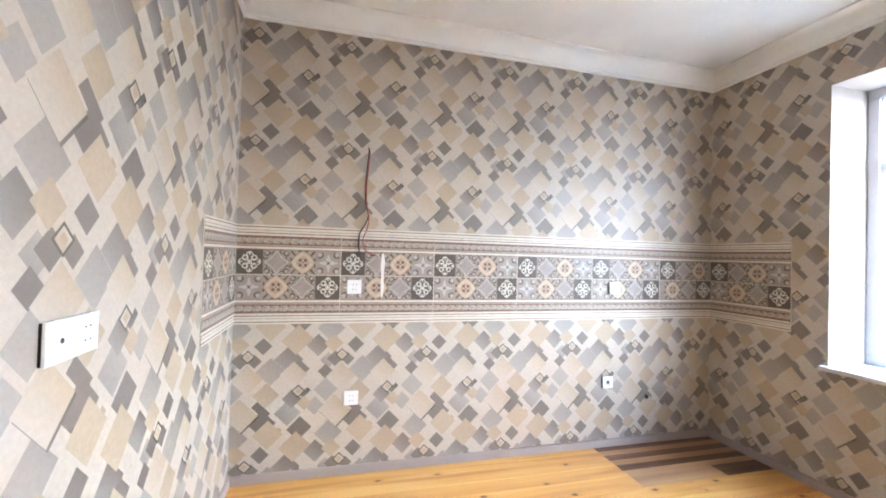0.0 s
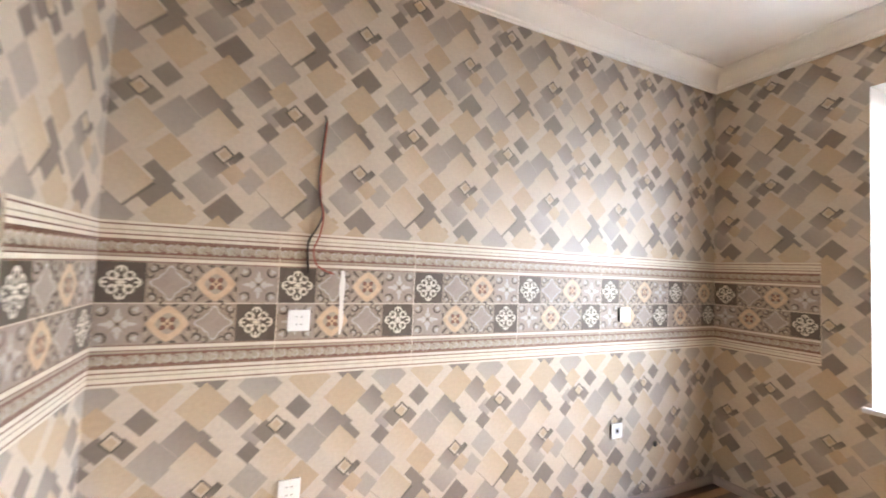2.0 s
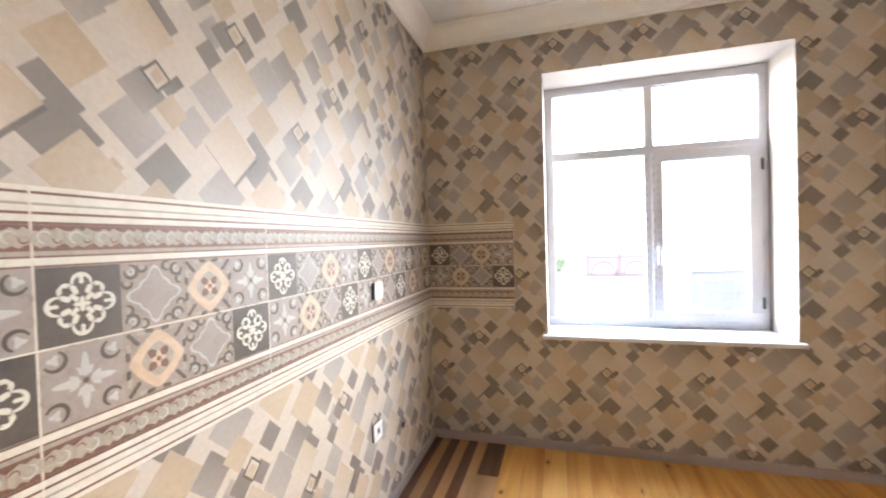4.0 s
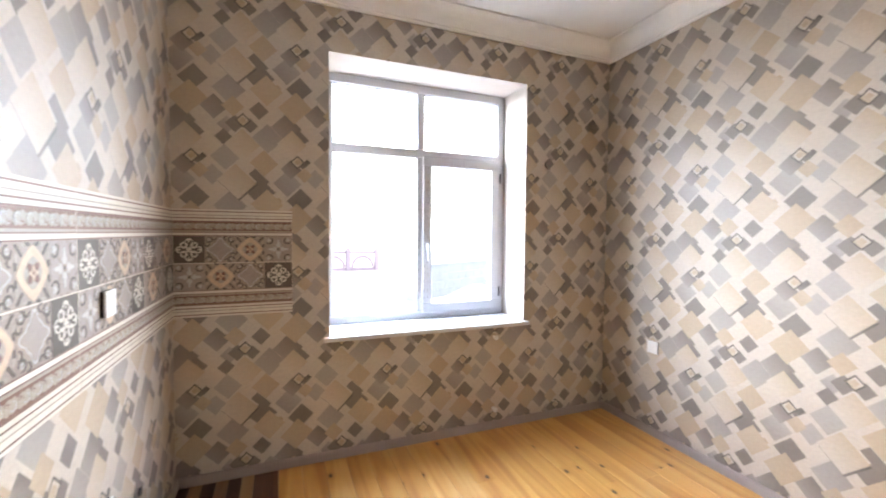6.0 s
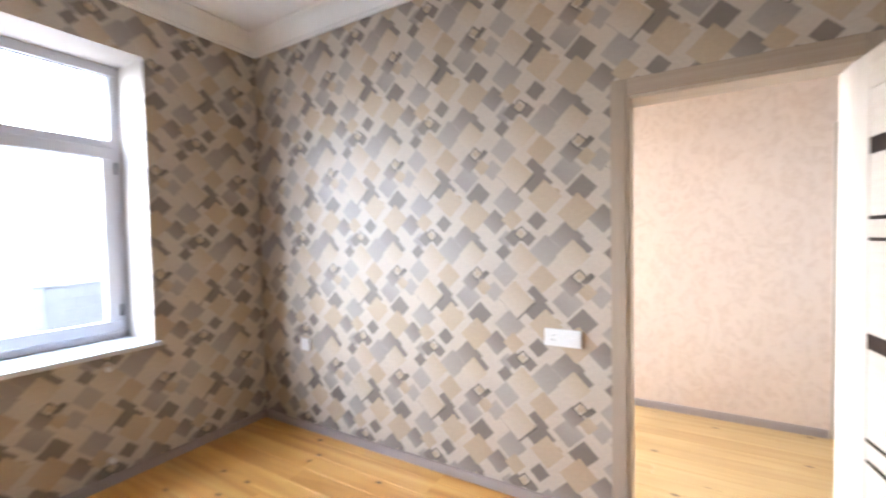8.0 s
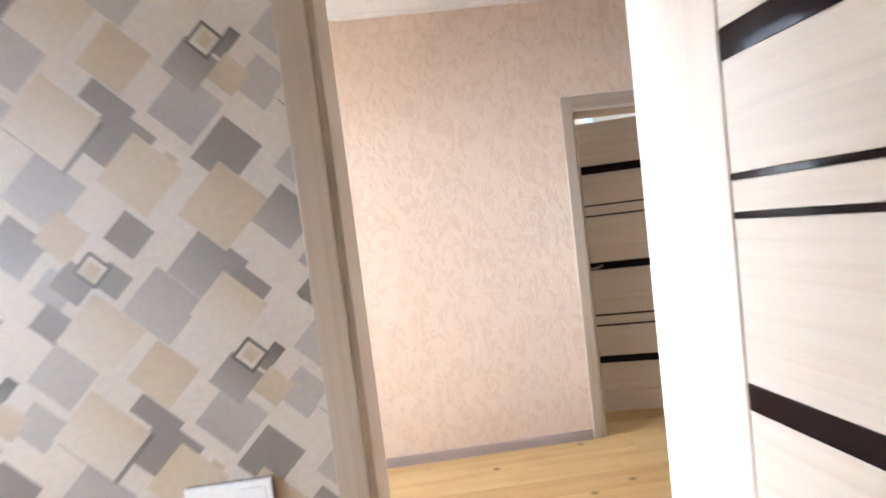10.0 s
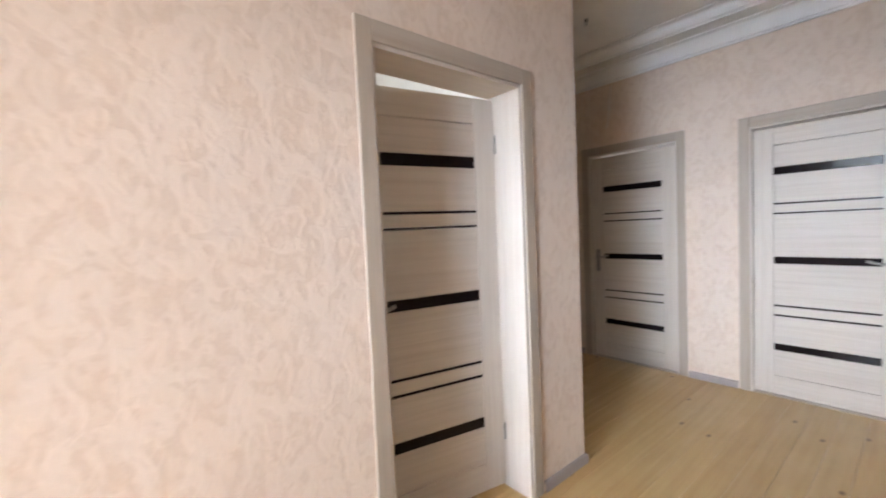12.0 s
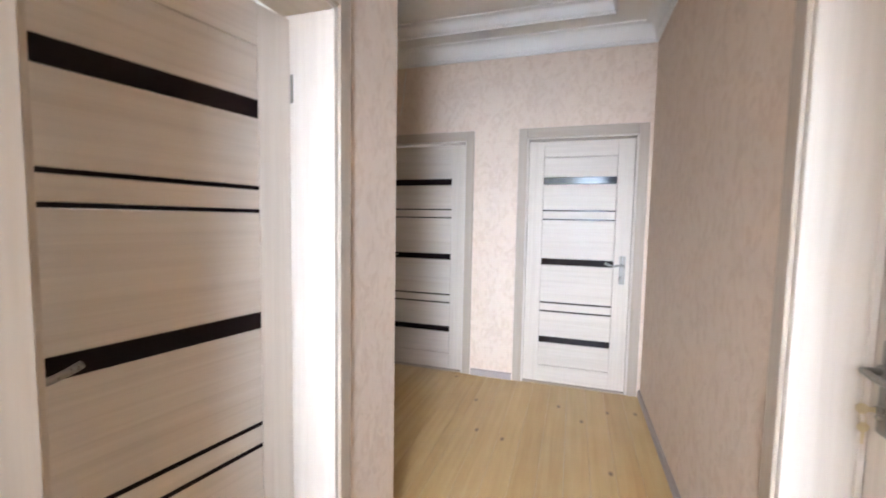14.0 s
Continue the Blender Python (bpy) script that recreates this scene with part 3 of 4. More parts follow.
def door_frame(door, a, b, top, depth, back, leaf_at, thick=0.022):
    """Lining and casings for an opening from a to b on the door's own x axis, its hall face at y = 0 and the wall to y = depth.
    back: casings on that side too. leaf_at: where the stop bead sits."""
    part("jamb", boxed(a - 0.001, a + thick, 0.001, depth - 0.001, 0, top + 0.001, bevel=0.002), FOIL_V, door)
    part("jamb", boxed(b - 0.022, b + 0.001, 0.001, depth - 0.001, 0, top + 0.001, bevel=0.002), FOIL_V, door)
    part("lintel", boxed(a + thick + 0.0005, b - 0.0225, 0.001, depth - 0.001, top - 0.022, top + 0.001, bevel=0.002), FOIL_H, door)
    for y0, y1 in ([(-0.012, 0.0)] if not back else [(-0.012, 0.0), (depth, depth + 0.012)]):
        part("casing", boxed(a - 0.060, a + 0.008, y0, y1, 0, top + 0.068, bevel=0.004), CASE_V, door)
        part("casing", boxed(b - 0.008, b + 0.060, y0, y1, 0, top + 0.068, bevel=0.004), CASE_V, door)
        part("casing", boxed(a + 0.0085, b - 0.0085, y0, y1, top - 0.008, top + 0.068, bevel=0.004), CASE_H, door)
    # added block in the opening, keeps light from leaking under the shut leaf
    if not back:
        part("threshold", boxed(a + thick + 0.001, b - 0.023, 0.002, depth - 0.002, -0.10, 0.009, bevel=0.002), CASE_H, door)
    if leaf_at is not None:
        y = leaf_at
        for x0, x1 in ((a + 0.0225, a + 0.034), (b - 0.034, b - 0.0225)):
            part("stop", boxed(x0, x1, y - 0.012, y, 0, top - 0.0225, bevel=0.001), FOIL_V, door)
        part("stop", boxed(a + 0.0345, b - 0.0345, y - 0.012, y, top - 0.034, top - 0.0225, bevel=0.001), FOIL_H, door)


def door(name, label, m):
    return thing(name, label, "door", m, "structure")


# kitchen door: own x runs east, own y north; its hall face lies at the origin
d = door("door_1", "open bleached larch door with black strips, swung back to the kitchen wall", pose(0, YP, 0))
a, b, top = DOOR_C[0], DOOR_C[1], DOOR_C[3]
door_frame(d, a, b, top, YC - YP, True, None, 0.042)
door_leaf(d, 0.79, [(-0.038, -1), (0.0, 1)], 0.79 - 0.055, True, pose(a + 0.018, YC - YP + 0.012, 0, 0, 0, 97.5))

# door ajar in the hall's south wall: own x runs west, own y south
d = door("door_2", "bleached larch door with black strips, standing ajar off the hall", pose(0, YH, 0, 0, 0, 180))
a, b = -DOOR_2[1], -DOOR_2[0]
door_frame(d, a, b, DOOR_2[3], 0.20, True, None)
door_leaf(d, 0.775, [(0.0, 1), (-0.038, -1)], 0.72, True, Matrix.Translation((b - 0.024, 0.168, 0)) @ pose(0, 0, 0, 0, 0, 180 - 11) @ pose(0, 0, 0))

# two shut doors in the hall's west wall: own x runs north, own y west
for n, (lo, hi, z0, top), flip in ((3, DOOR_3, True), (4, DOOR_4, False)):
    d = door("door_%d" % n, "shut bleached larch door with black strips in the hall end wall", pose(XW, 0, 0, 0, 0, 90))
    door_frame(d, lo, hi, top, 0.20, False, None)
    w = hi - lo - 0.05
    if flip:
        door_leaf(d, w, [(0.0, 1)], w - 0.055, False, pose(hi - 0.025, 0.03, 0, 0, 0, 180))
    else:
        door_leaf(d, w, [(-0.038, -1)], w - 0.055, False, pose(lo + 0.025, 0.068, 0))

# shut door in the hall's north wall: own x runs east, own y north
d = door("door_5", "shut bleached larch door with black strips, deep in its frame", pose(0, YN, 0))
lo, hi, z0, top = DOOR_5
door_frame(d, lo, hi, top, 0.25, False, 0.160)
w = hi - lo - 0.05
door_leaf(d, w, [(0.0, 1)], w - 0.055, True, pose(hi - 0.025, 0.166, 0, 0, 0, 180))


# ---- kitchen window ----
y0, y1, z0, z1 = WIN
win = thing("window_1", "white plastic window with one opening sash, daylight behind", "window", pose(GLASS_X, 0, 0), "structure")
D = 0.062


def pvc(name, ya, yb, za, zb, parent, x0=0.0, x1=D, bevel=0.006, label=""):
    return part(name, boxed(x0, x1, ya, yb, za, zb, bevel=bevel), PVC, parent, label)


ZT = 2.02      # transom
YM = 1.175     # mullion
fr = pvc("window_frame", y0, y1, z0, z0 + 0.062, win)
pvc("window_frame", y0, y1, z1 - 0.062, z1, win)
pvc("window_frame", y0, y0 + 0.06, z0 + 0.0622, z1 - 0.0622, win)
pvc("window_frame", y1 - 0.06, y1, z0 + 0.0622, z1 - 0.0622, win)
pvc("transom", y0 + 0.0602, y1 - 0.0602, ZT - 0.03, ZT + 0.03, win, 0.001, D - 0.001)
pvc("mullion", YM - 0.03, YM + 0.03, z0 + 0.0622, ZT - 0.0302, win, 0.001, D - 0.001)
pvc("mullion", YM - 0.03, YM + 0.03, ZT + 0.0302, z1 - 0.0622, win, 0.001, D - 0.001)
# opening sash, proud of the frame
s0, s1, q0, q1 = y0 + 0.045, YM - 0.012, z0 + 0.047, ZT - 0.017
sash = pvc("sash", s0, s1, q0, q0 + 0.072, win, -0.018, 0.045, label="white opening sash")
pvc("sash_rail", s0, s1, q1 - 0.072, q1, sash, -0.018, 0.045)
pvc("sash_stile", s0, s0 + 0.072, q0 + 0.0722, q1 - 0.0722, sash, -0.018, 0.045)
pvc("sash_stile", s1 - 0.072, s1, q0 + 0.0722, q1 - 0.0722, sash, -0.018, 0.045)
bm = boxed(-0.026, -0.018, s1 - 0.052, s1 - 0.020, 1.30, 1.37, bevel=0.004)
rod(bm, (-0.024, s1 - 0.036, 1.335), (-0.052, s1 - 0.036, 1.335), 0.011)
box(bm, -0.064, -0.046, s1 - 0.047, s1 - 0.025, 1.345 - 0.125, 1.350, bevel=0.006)
part("sash_handle", bm, SILL, sash, "white sash handle turned down")
for z in (q0 + 0.10, q1 - 0.17):
    part("sash_hinge", rod(bmesh.new(), (-0.016, s0 - 0.004, z), (-0.016, s0 - 0.004, z + 0.075), 0.009), GASKET, sash)
for ya, yb, za, zb in ((y0 + 0.06, YM - 0.03, ZT + 0.03, z1 - 0.062), (YM + 0.03, y1 - 0.06, ZT + 0.03, z1 - 0.062), (YM + 0.03, y1 - 0.06, z0 + 0.062, ZT - 0.03), (s0 + 0.072, s1 - 0.072, q0 + 0.072, q1 - 0.072)):
    pane = part("pane", boxed(0.026, 0.030, ya - 0.004, yb + 0.004, za - 0.004, zb + 0.004), GLASS, win)
    pane.visible_shadow = False
    bm = bmesh.new()
    for a in ((ya, yb, za, za + 0.004), (ya, yb, zb - 0.004, zb), (ya, ya + 0.004, za + 0.004, zb - 0.004), (yb - 0.004, yb, za + 0.004, zb - 0.004)):
        box(bm, 0.018, 0.026, *a)
    part("gasket", bm, GASKET, win)
bm = boxed(XB - 0.030, GLASS_X + 0.002, y0 + 0.003, y1 - 0.003, z0 - 0.024, z0 + 0.003, bevel=0.006)
box(bm, XB - 0.035, XB - 0.001, y0 - 0.035, y1 + 0.035, z0 - 0.026, z0 + 0.0025, bevel=0.006)
tagged(part("window_sill", bm, SILL), "white plastic sill board under the window", "window sill", kind="structure")

# hall entrance window
hw = thing("window_2", "white plastic window at the hall's entrance end", "window", pose(XE + 0.12, 0, 0), "structure")
for ya, yb, za, zb in ((-1.75, -0.52, 0.5, 0.56), (-1.75, -0.52, 2.44, 2.5), (-1.75, -1.69, 0.5605, 2.4395), (-0.58, -0.52, 0.5605, 2.4395)):
    pvc("window_frame", ya, yb, za, zb, hw)
pane = part("pane", boxed(0.026, 0.030, -1.692, -0.578, 0.558, 2.442), GLASS, hw)
pane.visible_shadow = False


# ---- tiled band ----
def flat(bm, pts, z, mat, lift=0.0006):
    """A low raised shape on the tile's face, from an outline in its plane."""
    low = [bm.verts.new((x, y, z)) for x, y in pts]
    high = [bm.verts.new((x, y, z + lift)) for x, y in pts]
    bm.faces.new(high).material_index = mat
    n = len(pts)
    for k in range(n):
        bm.faces.new((low[k], low[(k + 1) % n], high[(k + 1) % n], high[k])).material_index = mat


def around(cx, cy, r, n=24, turn=0.0):
    """An outline in polar form: r is a function of the angle."""
    return [(cx + r(a) * math.cos(a + turn), cy + r(a) * math.sin(a + turn)) for a in (2 * math.pi * k / n for k in range(n))]


def arc(cx, cy, r, a0, a1, w, n=8):
    """A curved ribbon."""
    angles = [a0 + (a1 - a0) * k / n for k in range(n + 1)]
    taper = [w * (0.45 + 0.55 * math.sin(math.pi * k / n)) for k in range(n + 1)]
    out = [(cx + (r + h / 2) * math.cos(a), cy + (r + h / 2) * math.sin(a)) for a, h in zip(angles, taper)]
    return out + [(cx + (r - h / 2) * math.cos(a), cy + (r - h / 2) * math.sin(a)) for a, h in reversed(list(zip(angles, taper)))]


TL, TH = 0.606, 0.30
SQ = TL / 4
TILE_MATS = [GLAZE_GREY, GLAZE_LILAC, GLAZE_DARK, GLAZE_ORANGE, GLAZE_CREAM, GLAZE_RUST, GLAZE_SAND, GLAZE_PALE]


def quads(fn):
    for sx in (1, -1):
        for sy in (1, -1):
            fn(sx, sy)


def tile_mesh(length):
    """A decor tile in its own plane, x along, y up, z outward: a row of four squares under a striped border."""
    bm = bmesh.new()
    z = 0.0045
    g = 0.0018
    box(bm, g, length - g, g, TH - g, 0.0, z, 0)
    # border stripes from the squares upward: heights and colours
    y = 0.1515
    for h, mat in ((0.004, 5), (0.014, 4), (0.004, 5), (0.008, 6), (0.048, 5), (0.006, 5), (0.013, 4), (0.005, 5), (0.012, 4), (0.004, 6), (0.016, 4), (0.005, 5), (0.0085, 4)):
        flat(bm, [(g, y), (length - g, y), (length - g, y + h - 0.0008), (g, y + h - 0.0008)], z, mat, 0.0004 if mat == 5 else 0.0012)
        y += h
    # running leaf relief
    n = round(length / 0.0505)
    for k in range(n):
        cx, cy = (k + 0.5) * length / n, 0.1515 + 0.030 + 0.024
        flat(bm, [(cx - 0.025, cy - 0.010), (cx - 0.014, cy - 0.019), (cx - 0.002, cy - 0.014), (cx + 0.006, cy - 0.019), (cx + 0.016, cy - 0.014), (cx + 0.0245, cy - 0.010),
                  (cx + 0.0245, cy + 0.014), (cx + 0.014, cy + 0.020), (cx + 0.006, cy + 0.013), (cx - 0.004, cy + 0.019), (cx - 0.014, cy + 0.012), (cx - 0.025, cy + 0.014)], z + 0.0004, 6, 0.0012)
        flat(bm, arc(cx - 0.006, cy + 0.001, 0.011, 0.4, 4.6, 0.004, 8), z + 0.0016, 7, 0.0008)
        flat(bm, arc(cx + 0.014, cy - 0.003, 0.007, 2.6, 6.2, 0.003, 6), z + 0.0016, 5, 0.0003)
    for k in range(4):
        if (k + 1) * SQ > length + 0.001:
            break
        cx, cy, h = (k + 0.5) * SQ, SQ / 2, SQ / 2
        q = h - 0.0015

        def ground(mat):
            flat(bm, [(cx - q, cy - q), (cx + q, cy - q), (cx + q, cy + q), (cx - q, cy + q)], z, mat, 0.0004)
        zz = z + 0.0004
        if k == 0:      # dark square with a cream rosette
            ground(2)
            for j in range(4):
                a = j * math.pi / 2
                tip = (cx + 0.042 * math.cos(a), cy + 0.042 * math.sin(a))
                flat(bm, arc(*tip, 0.017, a - 1.75, a + 1.75, 0.008, 10), zz, 4)
                for s in (1, -1):
                    b = a + s * 0.42
                    flat(bm, around(cx + 0.031 * math.cos(b), cy + 0.031 * math.sin(b), lambda t: 0.0075 + 0.0025 * math.cos(2 * t), 12, b), zz, 4)
                    flat(bm, arc(cx + 0.040 * math.cos(a + s * 0.72), cy + 0.040 * math.sin(a + s * 0.72), 0.010, a + s * 0.7 - 1.6, a + s * 0.7 + 1.6, 0.006, 7), zz, 4)
                flat(bm, around(cx + 0.019 * math.cos(a + math.pi / 4), cy + 0.019 * math.sin(a + math.pi / 4), lambda t: 0.007 + 0.003 * math.cos(2 * t), 10, a + math.pi / 4), zz, 4)
                flat(bm, around(cx + 0.048 * math.cos(a), cy + 0.048 * math.sin(a), lambda t: 0.006 + 0.003 * math.cos(2 * t), 10, a), zz, 4)
            flat(bm, around(cx, cy, lambda t: 0.011 + 0.005 * math.cos(4 * t), 20), zz, 4)
        elif k == 1:    # mauve eight-lobed field with scrolls in the corners
            ground(0)
            flat(bm, around(cx, cy, lambda t: 0.052 + 0.011 * math.cos(4 * t) + 0.005 * math.cos(8 * t), 48), zz, 7, 0.0003)
            flat(bm, around(cx, cy, lambda t: 0.046 + 0.010 * math.cos(4 * t) + 0.004 * math.cos(8 * t), 48), zz + 0.0003, 1, 0.0004)

            def scroll(sx, sy):
                turn = math.atan2(sy, sx)
                flat(bm, arc(cx + sx * 0.055, cy + sy * 0.055, 0.014, turn + 0.6, turn + 5.7, 0.0075, 14), zz, 2)
                flat(bm, arc(cx + sx * 0.055, cy + sy * 0.055, 0.006, turn, turn + 6.0, 0.004, 10), zz, 7)
                for qx, qy in ((0.030, 0.064), (0.064, 0.030)):
                    flat(bm, arc(cx + sx * qx, cy + sy * qy, 0.0105, turn + 0.3, turn + 4.2, 0.0065, 9), zz, 2)
                    flat(bm, around(cx + sx * qx, cy + sy * qy, lambda t: 0.0045, 10), zz, 6)
            quads(scroll)
        elif k == 2:    # apricot lozenge with a flower
            ground(0)
            flat(bm, around(cx, cy, lambda t: 0.0675 / (abs(math.cos(t)) ** 1.25 + abs(math.sin(t)) ** 1.25) ** 0.8, 48), zz, 3, 0.0008)
            flat(bm, around(cx, cy, lambda t: 0.040 / (abs(math.cos(t)) ** 1.4 + abs(math.sin(t)) ** 1.4) ** 0.7, 40), zz + 0.0008, 6, 0.0003)
            flat(bm, around(cx, cy, lambda t: 0.024 + 0.009 * math.cos(4 * t), 36, math.pi / 4), zz + 0.0011, 5, 0.0004)
            flat(bm, around(cx, cy, lambda t: 0.014 + 0.005 * math.cos(4 * t), 24, 0), zz + 0.0015, 3, 0.0004)
            flat(bm, around(cx, cy, lambda t: 0.006, 12), zz + 0.0019, 5, 0.0003)

            def leafy(sx, sy):
                for px, py, an in ((0.062, 0.062, 0.8), (0.038, 0.067, 0.2), (0.067, 0.038, 1.4), (0.051, 0.049, 0.8), (0.020, 0.069, 0.1), (0.069, 0.020, 1.5)):
                    flat(bm, around(cx + sx * px, cy + sy * py, lambda t: 0.0075 + 0.0035 * math.cos(2 * t), 12, an * sx * sy), zz, 6 if px in (0.038, 0.067) else 2)
            quads(leafy)
        else:           # pale grey cross with scrolled arms
            ground(1)
            flat(bm, around(cx, cy, lambda t: 0.030 + 0.018 * math.cos(4 * t) + 0.010 * math.cos(12 * t), 60), zz, 7)
            flat(bm, around(cx, cy, lambda t: 0.012 + 0.004 * math.cos(4 * t), 20, math.pi / 4), zz + 0.0006, 0)
            flat(bm, [(cx - 0.005, cy - 0.005), (cx + 0.005, cy - 0.005), (cx + 0.005, cy + 0.005), (cx - 0.005, cy + 0.005)], zz + 0.0012, 2, 0.0003)

            def curl(sx, sy):
                turn = math.atan2(sy, sx)
                flat(bm, arc(cx + sx * 0.050, cy + sy * 0.050, 0.018, turn + 1.2, turn + 5.1, 0.0080, 12), zz, 2)
                flat(bm, around(cx + sx * 0.052, cy + sy * 0.052, lambda t: 0.009 + 0.003 * math.cos(3 * t), 15), zz, 7)
                for qx, qy in ((0.020, 0.064), (0.064, 0.020)):
                    flat(bm, arc(cx + sx * qx, cy + sy * qy, 0.009, turn - 1.9, turn + 1.9, 0.0055, 8), zz, 0)
                flat(bm, around(cx + sx * 0.024, cy + sy * 0.024, lambda t: 0.007 + 0.003 * math.cos(2 * t), 12, turn), zz, 0)
            quads(curl)
    return mesh_of(bm, "tile", TILE_MATS)


TILE, TILE_CUT = tile_mesh(TL), tile_mesh(SQ * 3 + 0.050)
bandmid = 1.250


def band(label, m, lengths, end):
    """A two-row band of decor tiles on a wall: own x along the wall, own y up, own z outward; a bed of grout behind it."""
    bed = boxed(0.0, end, -TH, TH, 0.0005, 0.004)
    for k in range(1, 10):
        if 0.01 < k * TL < end - 0.01:
            box(bed, k * TL - 0.0018, k * TL + 0.0018, -TH, TH, 0.0035, 0.0052)
    box(bed, 0.0, end, -0.0019, 0.0019, 0.0035, 0.0052)
    ob = tagged(part("tile_band", bed, GROUT), label, "tiled band", group="decor tile band")
    ob.matrix_basis = m
    for k, mesh in enumerate(lengths):
        w = TL if mesh is TILE else SQ * 3 + 0.050
        for up in (True, False):
            t = new("tile", mesh)
            t.parent = ob
            t.matrix_basis = pose(k * TL, 0, 0.0) if up else pose(k * TL + w, 0, 0.0, 0, 0, 180)
    return ob


def wall_pose(x, y, z, yaw):
    """Own x to the right as one faces the wall, own y up, own z out of it; yaw is the way one faces."""
    return pose(x, y, z, 0, 0, yaw) @ pose(0, 0, 0, 90, 0, 0)


LB = "band of grey and apricot patterned glazed tiles with striped borders"
band(LB, wall_pose(XD + 0.004, YA, bandmid, 0), [TILE] * 5 + [TILE_CUT], XB - XD - 0.008)
band(LB, wall_pose(XB, YA - 0.006, bandmid, -90), [TILE], TL)
band(LB, wall_pose(XD, YA - 0.006 - TL, bandmid, 90), [TILE], TL)


# ---- sockets, wires and small fittings ----
def socket_plate(m, w, h, cells, label, category="socket", name="wall_socket"):
    """A wall plate: cells is a list of (x, kind): pair, double, round or blank."""
    ob = thing(name, label, category, m)
    bm = boxed(-w / 2, w / 2, -h / 2, h / 2, 0.0, 0.009, bevel=0.0025)
    plate = part("plate", bm, PLATE, ob, m=pose(0, 0, 0.005))
    # black slab behind the plate, stands in for the shadow round its edge
    part("back_box", boxed(-w / 2 + 0.002, w / 2 - 0.002, -h / 2 + 0.002, h / 2 - 0.002, -0.003, 0.005), BLACK, ob)
    for x, kind in cells:
        if kind == "double":
            for y in (0.016, -0.016):
                for s in (-1, 1):
                    bm = boxed(x + s * 0.010 - 0.0035, x + s * 0.010 + 0.0035, y - 0.0018, y + 0.0018, 0.0088, 0.0096)
                    part("slot", bm, BLACK, plate)
        elif kind == "round":
            part("aerial_port", rod(bmesh.new(), (x, 0, 0.008), (x, 0, 0.0105), 0.006, n=16), BLACK, plate)
        elif kind == "square":
            part("data_port", boxed(x - 0.010, x + 0.010, -0.010, 0.010, 0.0088, 0.0098), BLACK, plate)
            part("insert", boxed(x - 0.021, x + 0.021, -0.021, 0.021, 0.0085, 0.0092), PVC, plate)
        elif kind == "rocker":
            part("rocker", boxed(x - 0.028, x + 0.028, -0.030, 0.030, 0.008, 0.0125, bevel=0.002), PLATE, plate)
        elif kind == "pins":
            for y in (0.012, -0.012):
                part("slot", boxed(x - 0.012, x + 0.012, y - 0.001, y + 0.001, 0.0088, 0.0096), GASKET, plate)
    return ob


socket_plate(wall_pose(0.279, YA - 0.0085, 1.180, 0), 0.088, 0.088, [(0, "double")], "square white double socket in the tile band")
socket_plate(wall_pose(2.200, YA - 0.0085, 1.185, 0), 0.088, 0.088, [], "square white blank plate in the tile band")
socket_plate(wall_pose(0.280, YA - 0.001, 0.478, 0), 0.088, 0.088, [(0, "double")], "square white double socket low on the papered wall")
socket_plate(wall_pose(2.158, YA - 0.001, 0.480, 0), 0.088, 0.088, [(0, "square")], "square white data outlet low on the papered wall")
socket_plate(wall_pose(0.785, YC + 0.001, 0.882, 180), 0.182, 0.086, [(-0.045, "pins"), (0.05, "rocker")], "long white switch plate beside the kitchen door", "light switch", "light_switch")
socket_plate(wall_pose(2.632, YC + 0.001, 0.632, 180), 0.086, 0.086, [(0, "rocker")], "square white plate low on the papered wall")
socket_plate(wall_pose(XD + 0.001, 1.155, 1.186, 90), 0.190, 0.094, [(-0.045, "round"), (0.05, "double")], "long white plate with a socket and an aerial port")

# hole in the long wall: a dark pipe sleeve
bm = rod(bmesh.new(), (2.515, YA + 0.03, 0.349), (2.515, YA - 0.006, 0.349), 0.017, n=20)
tagged(part("pipe_sleeve", bm, BLACK), "small round black pipe sleeve in the papered wall", "pipe sleeve")
# filler over a joint in the band
widths = (0.014, 0.022, 0.026, 0.025, 0.021, 0.019, 0.021, 0.017, 0.010)
edge = [(0.455 - w / 2 + 0.002 * math.sin(k * 2.1), 1.395 - k * 0.035) for k, w in enumerate(widths)]
edge += [(0.455 + w / 2 + 0.002 * math.sin(k * 1.3), 1.395 - k * 0.035) for k, w in reversed(list(enumerate(widths)))]
bm = bmesh.new()
low = [bm.verts.new((x, YA - 0.004, z)) for x, z in edge]
high = [bm.verts.new((0.455 + (x - 0.455) * 0.8, YA - 0.0085, z)) for x, z in edge]
bm.faces.new(high)
for k in range(len(edge)):
    bm.faces.new((low[k], low[(k + 1) % len(edge)], high[(k + 1) % len(edge)], high[k]))
tagged(part("filler_strip", bm, WHITEGROUT), "uneven white filler smeared over a tile joint", "filler")

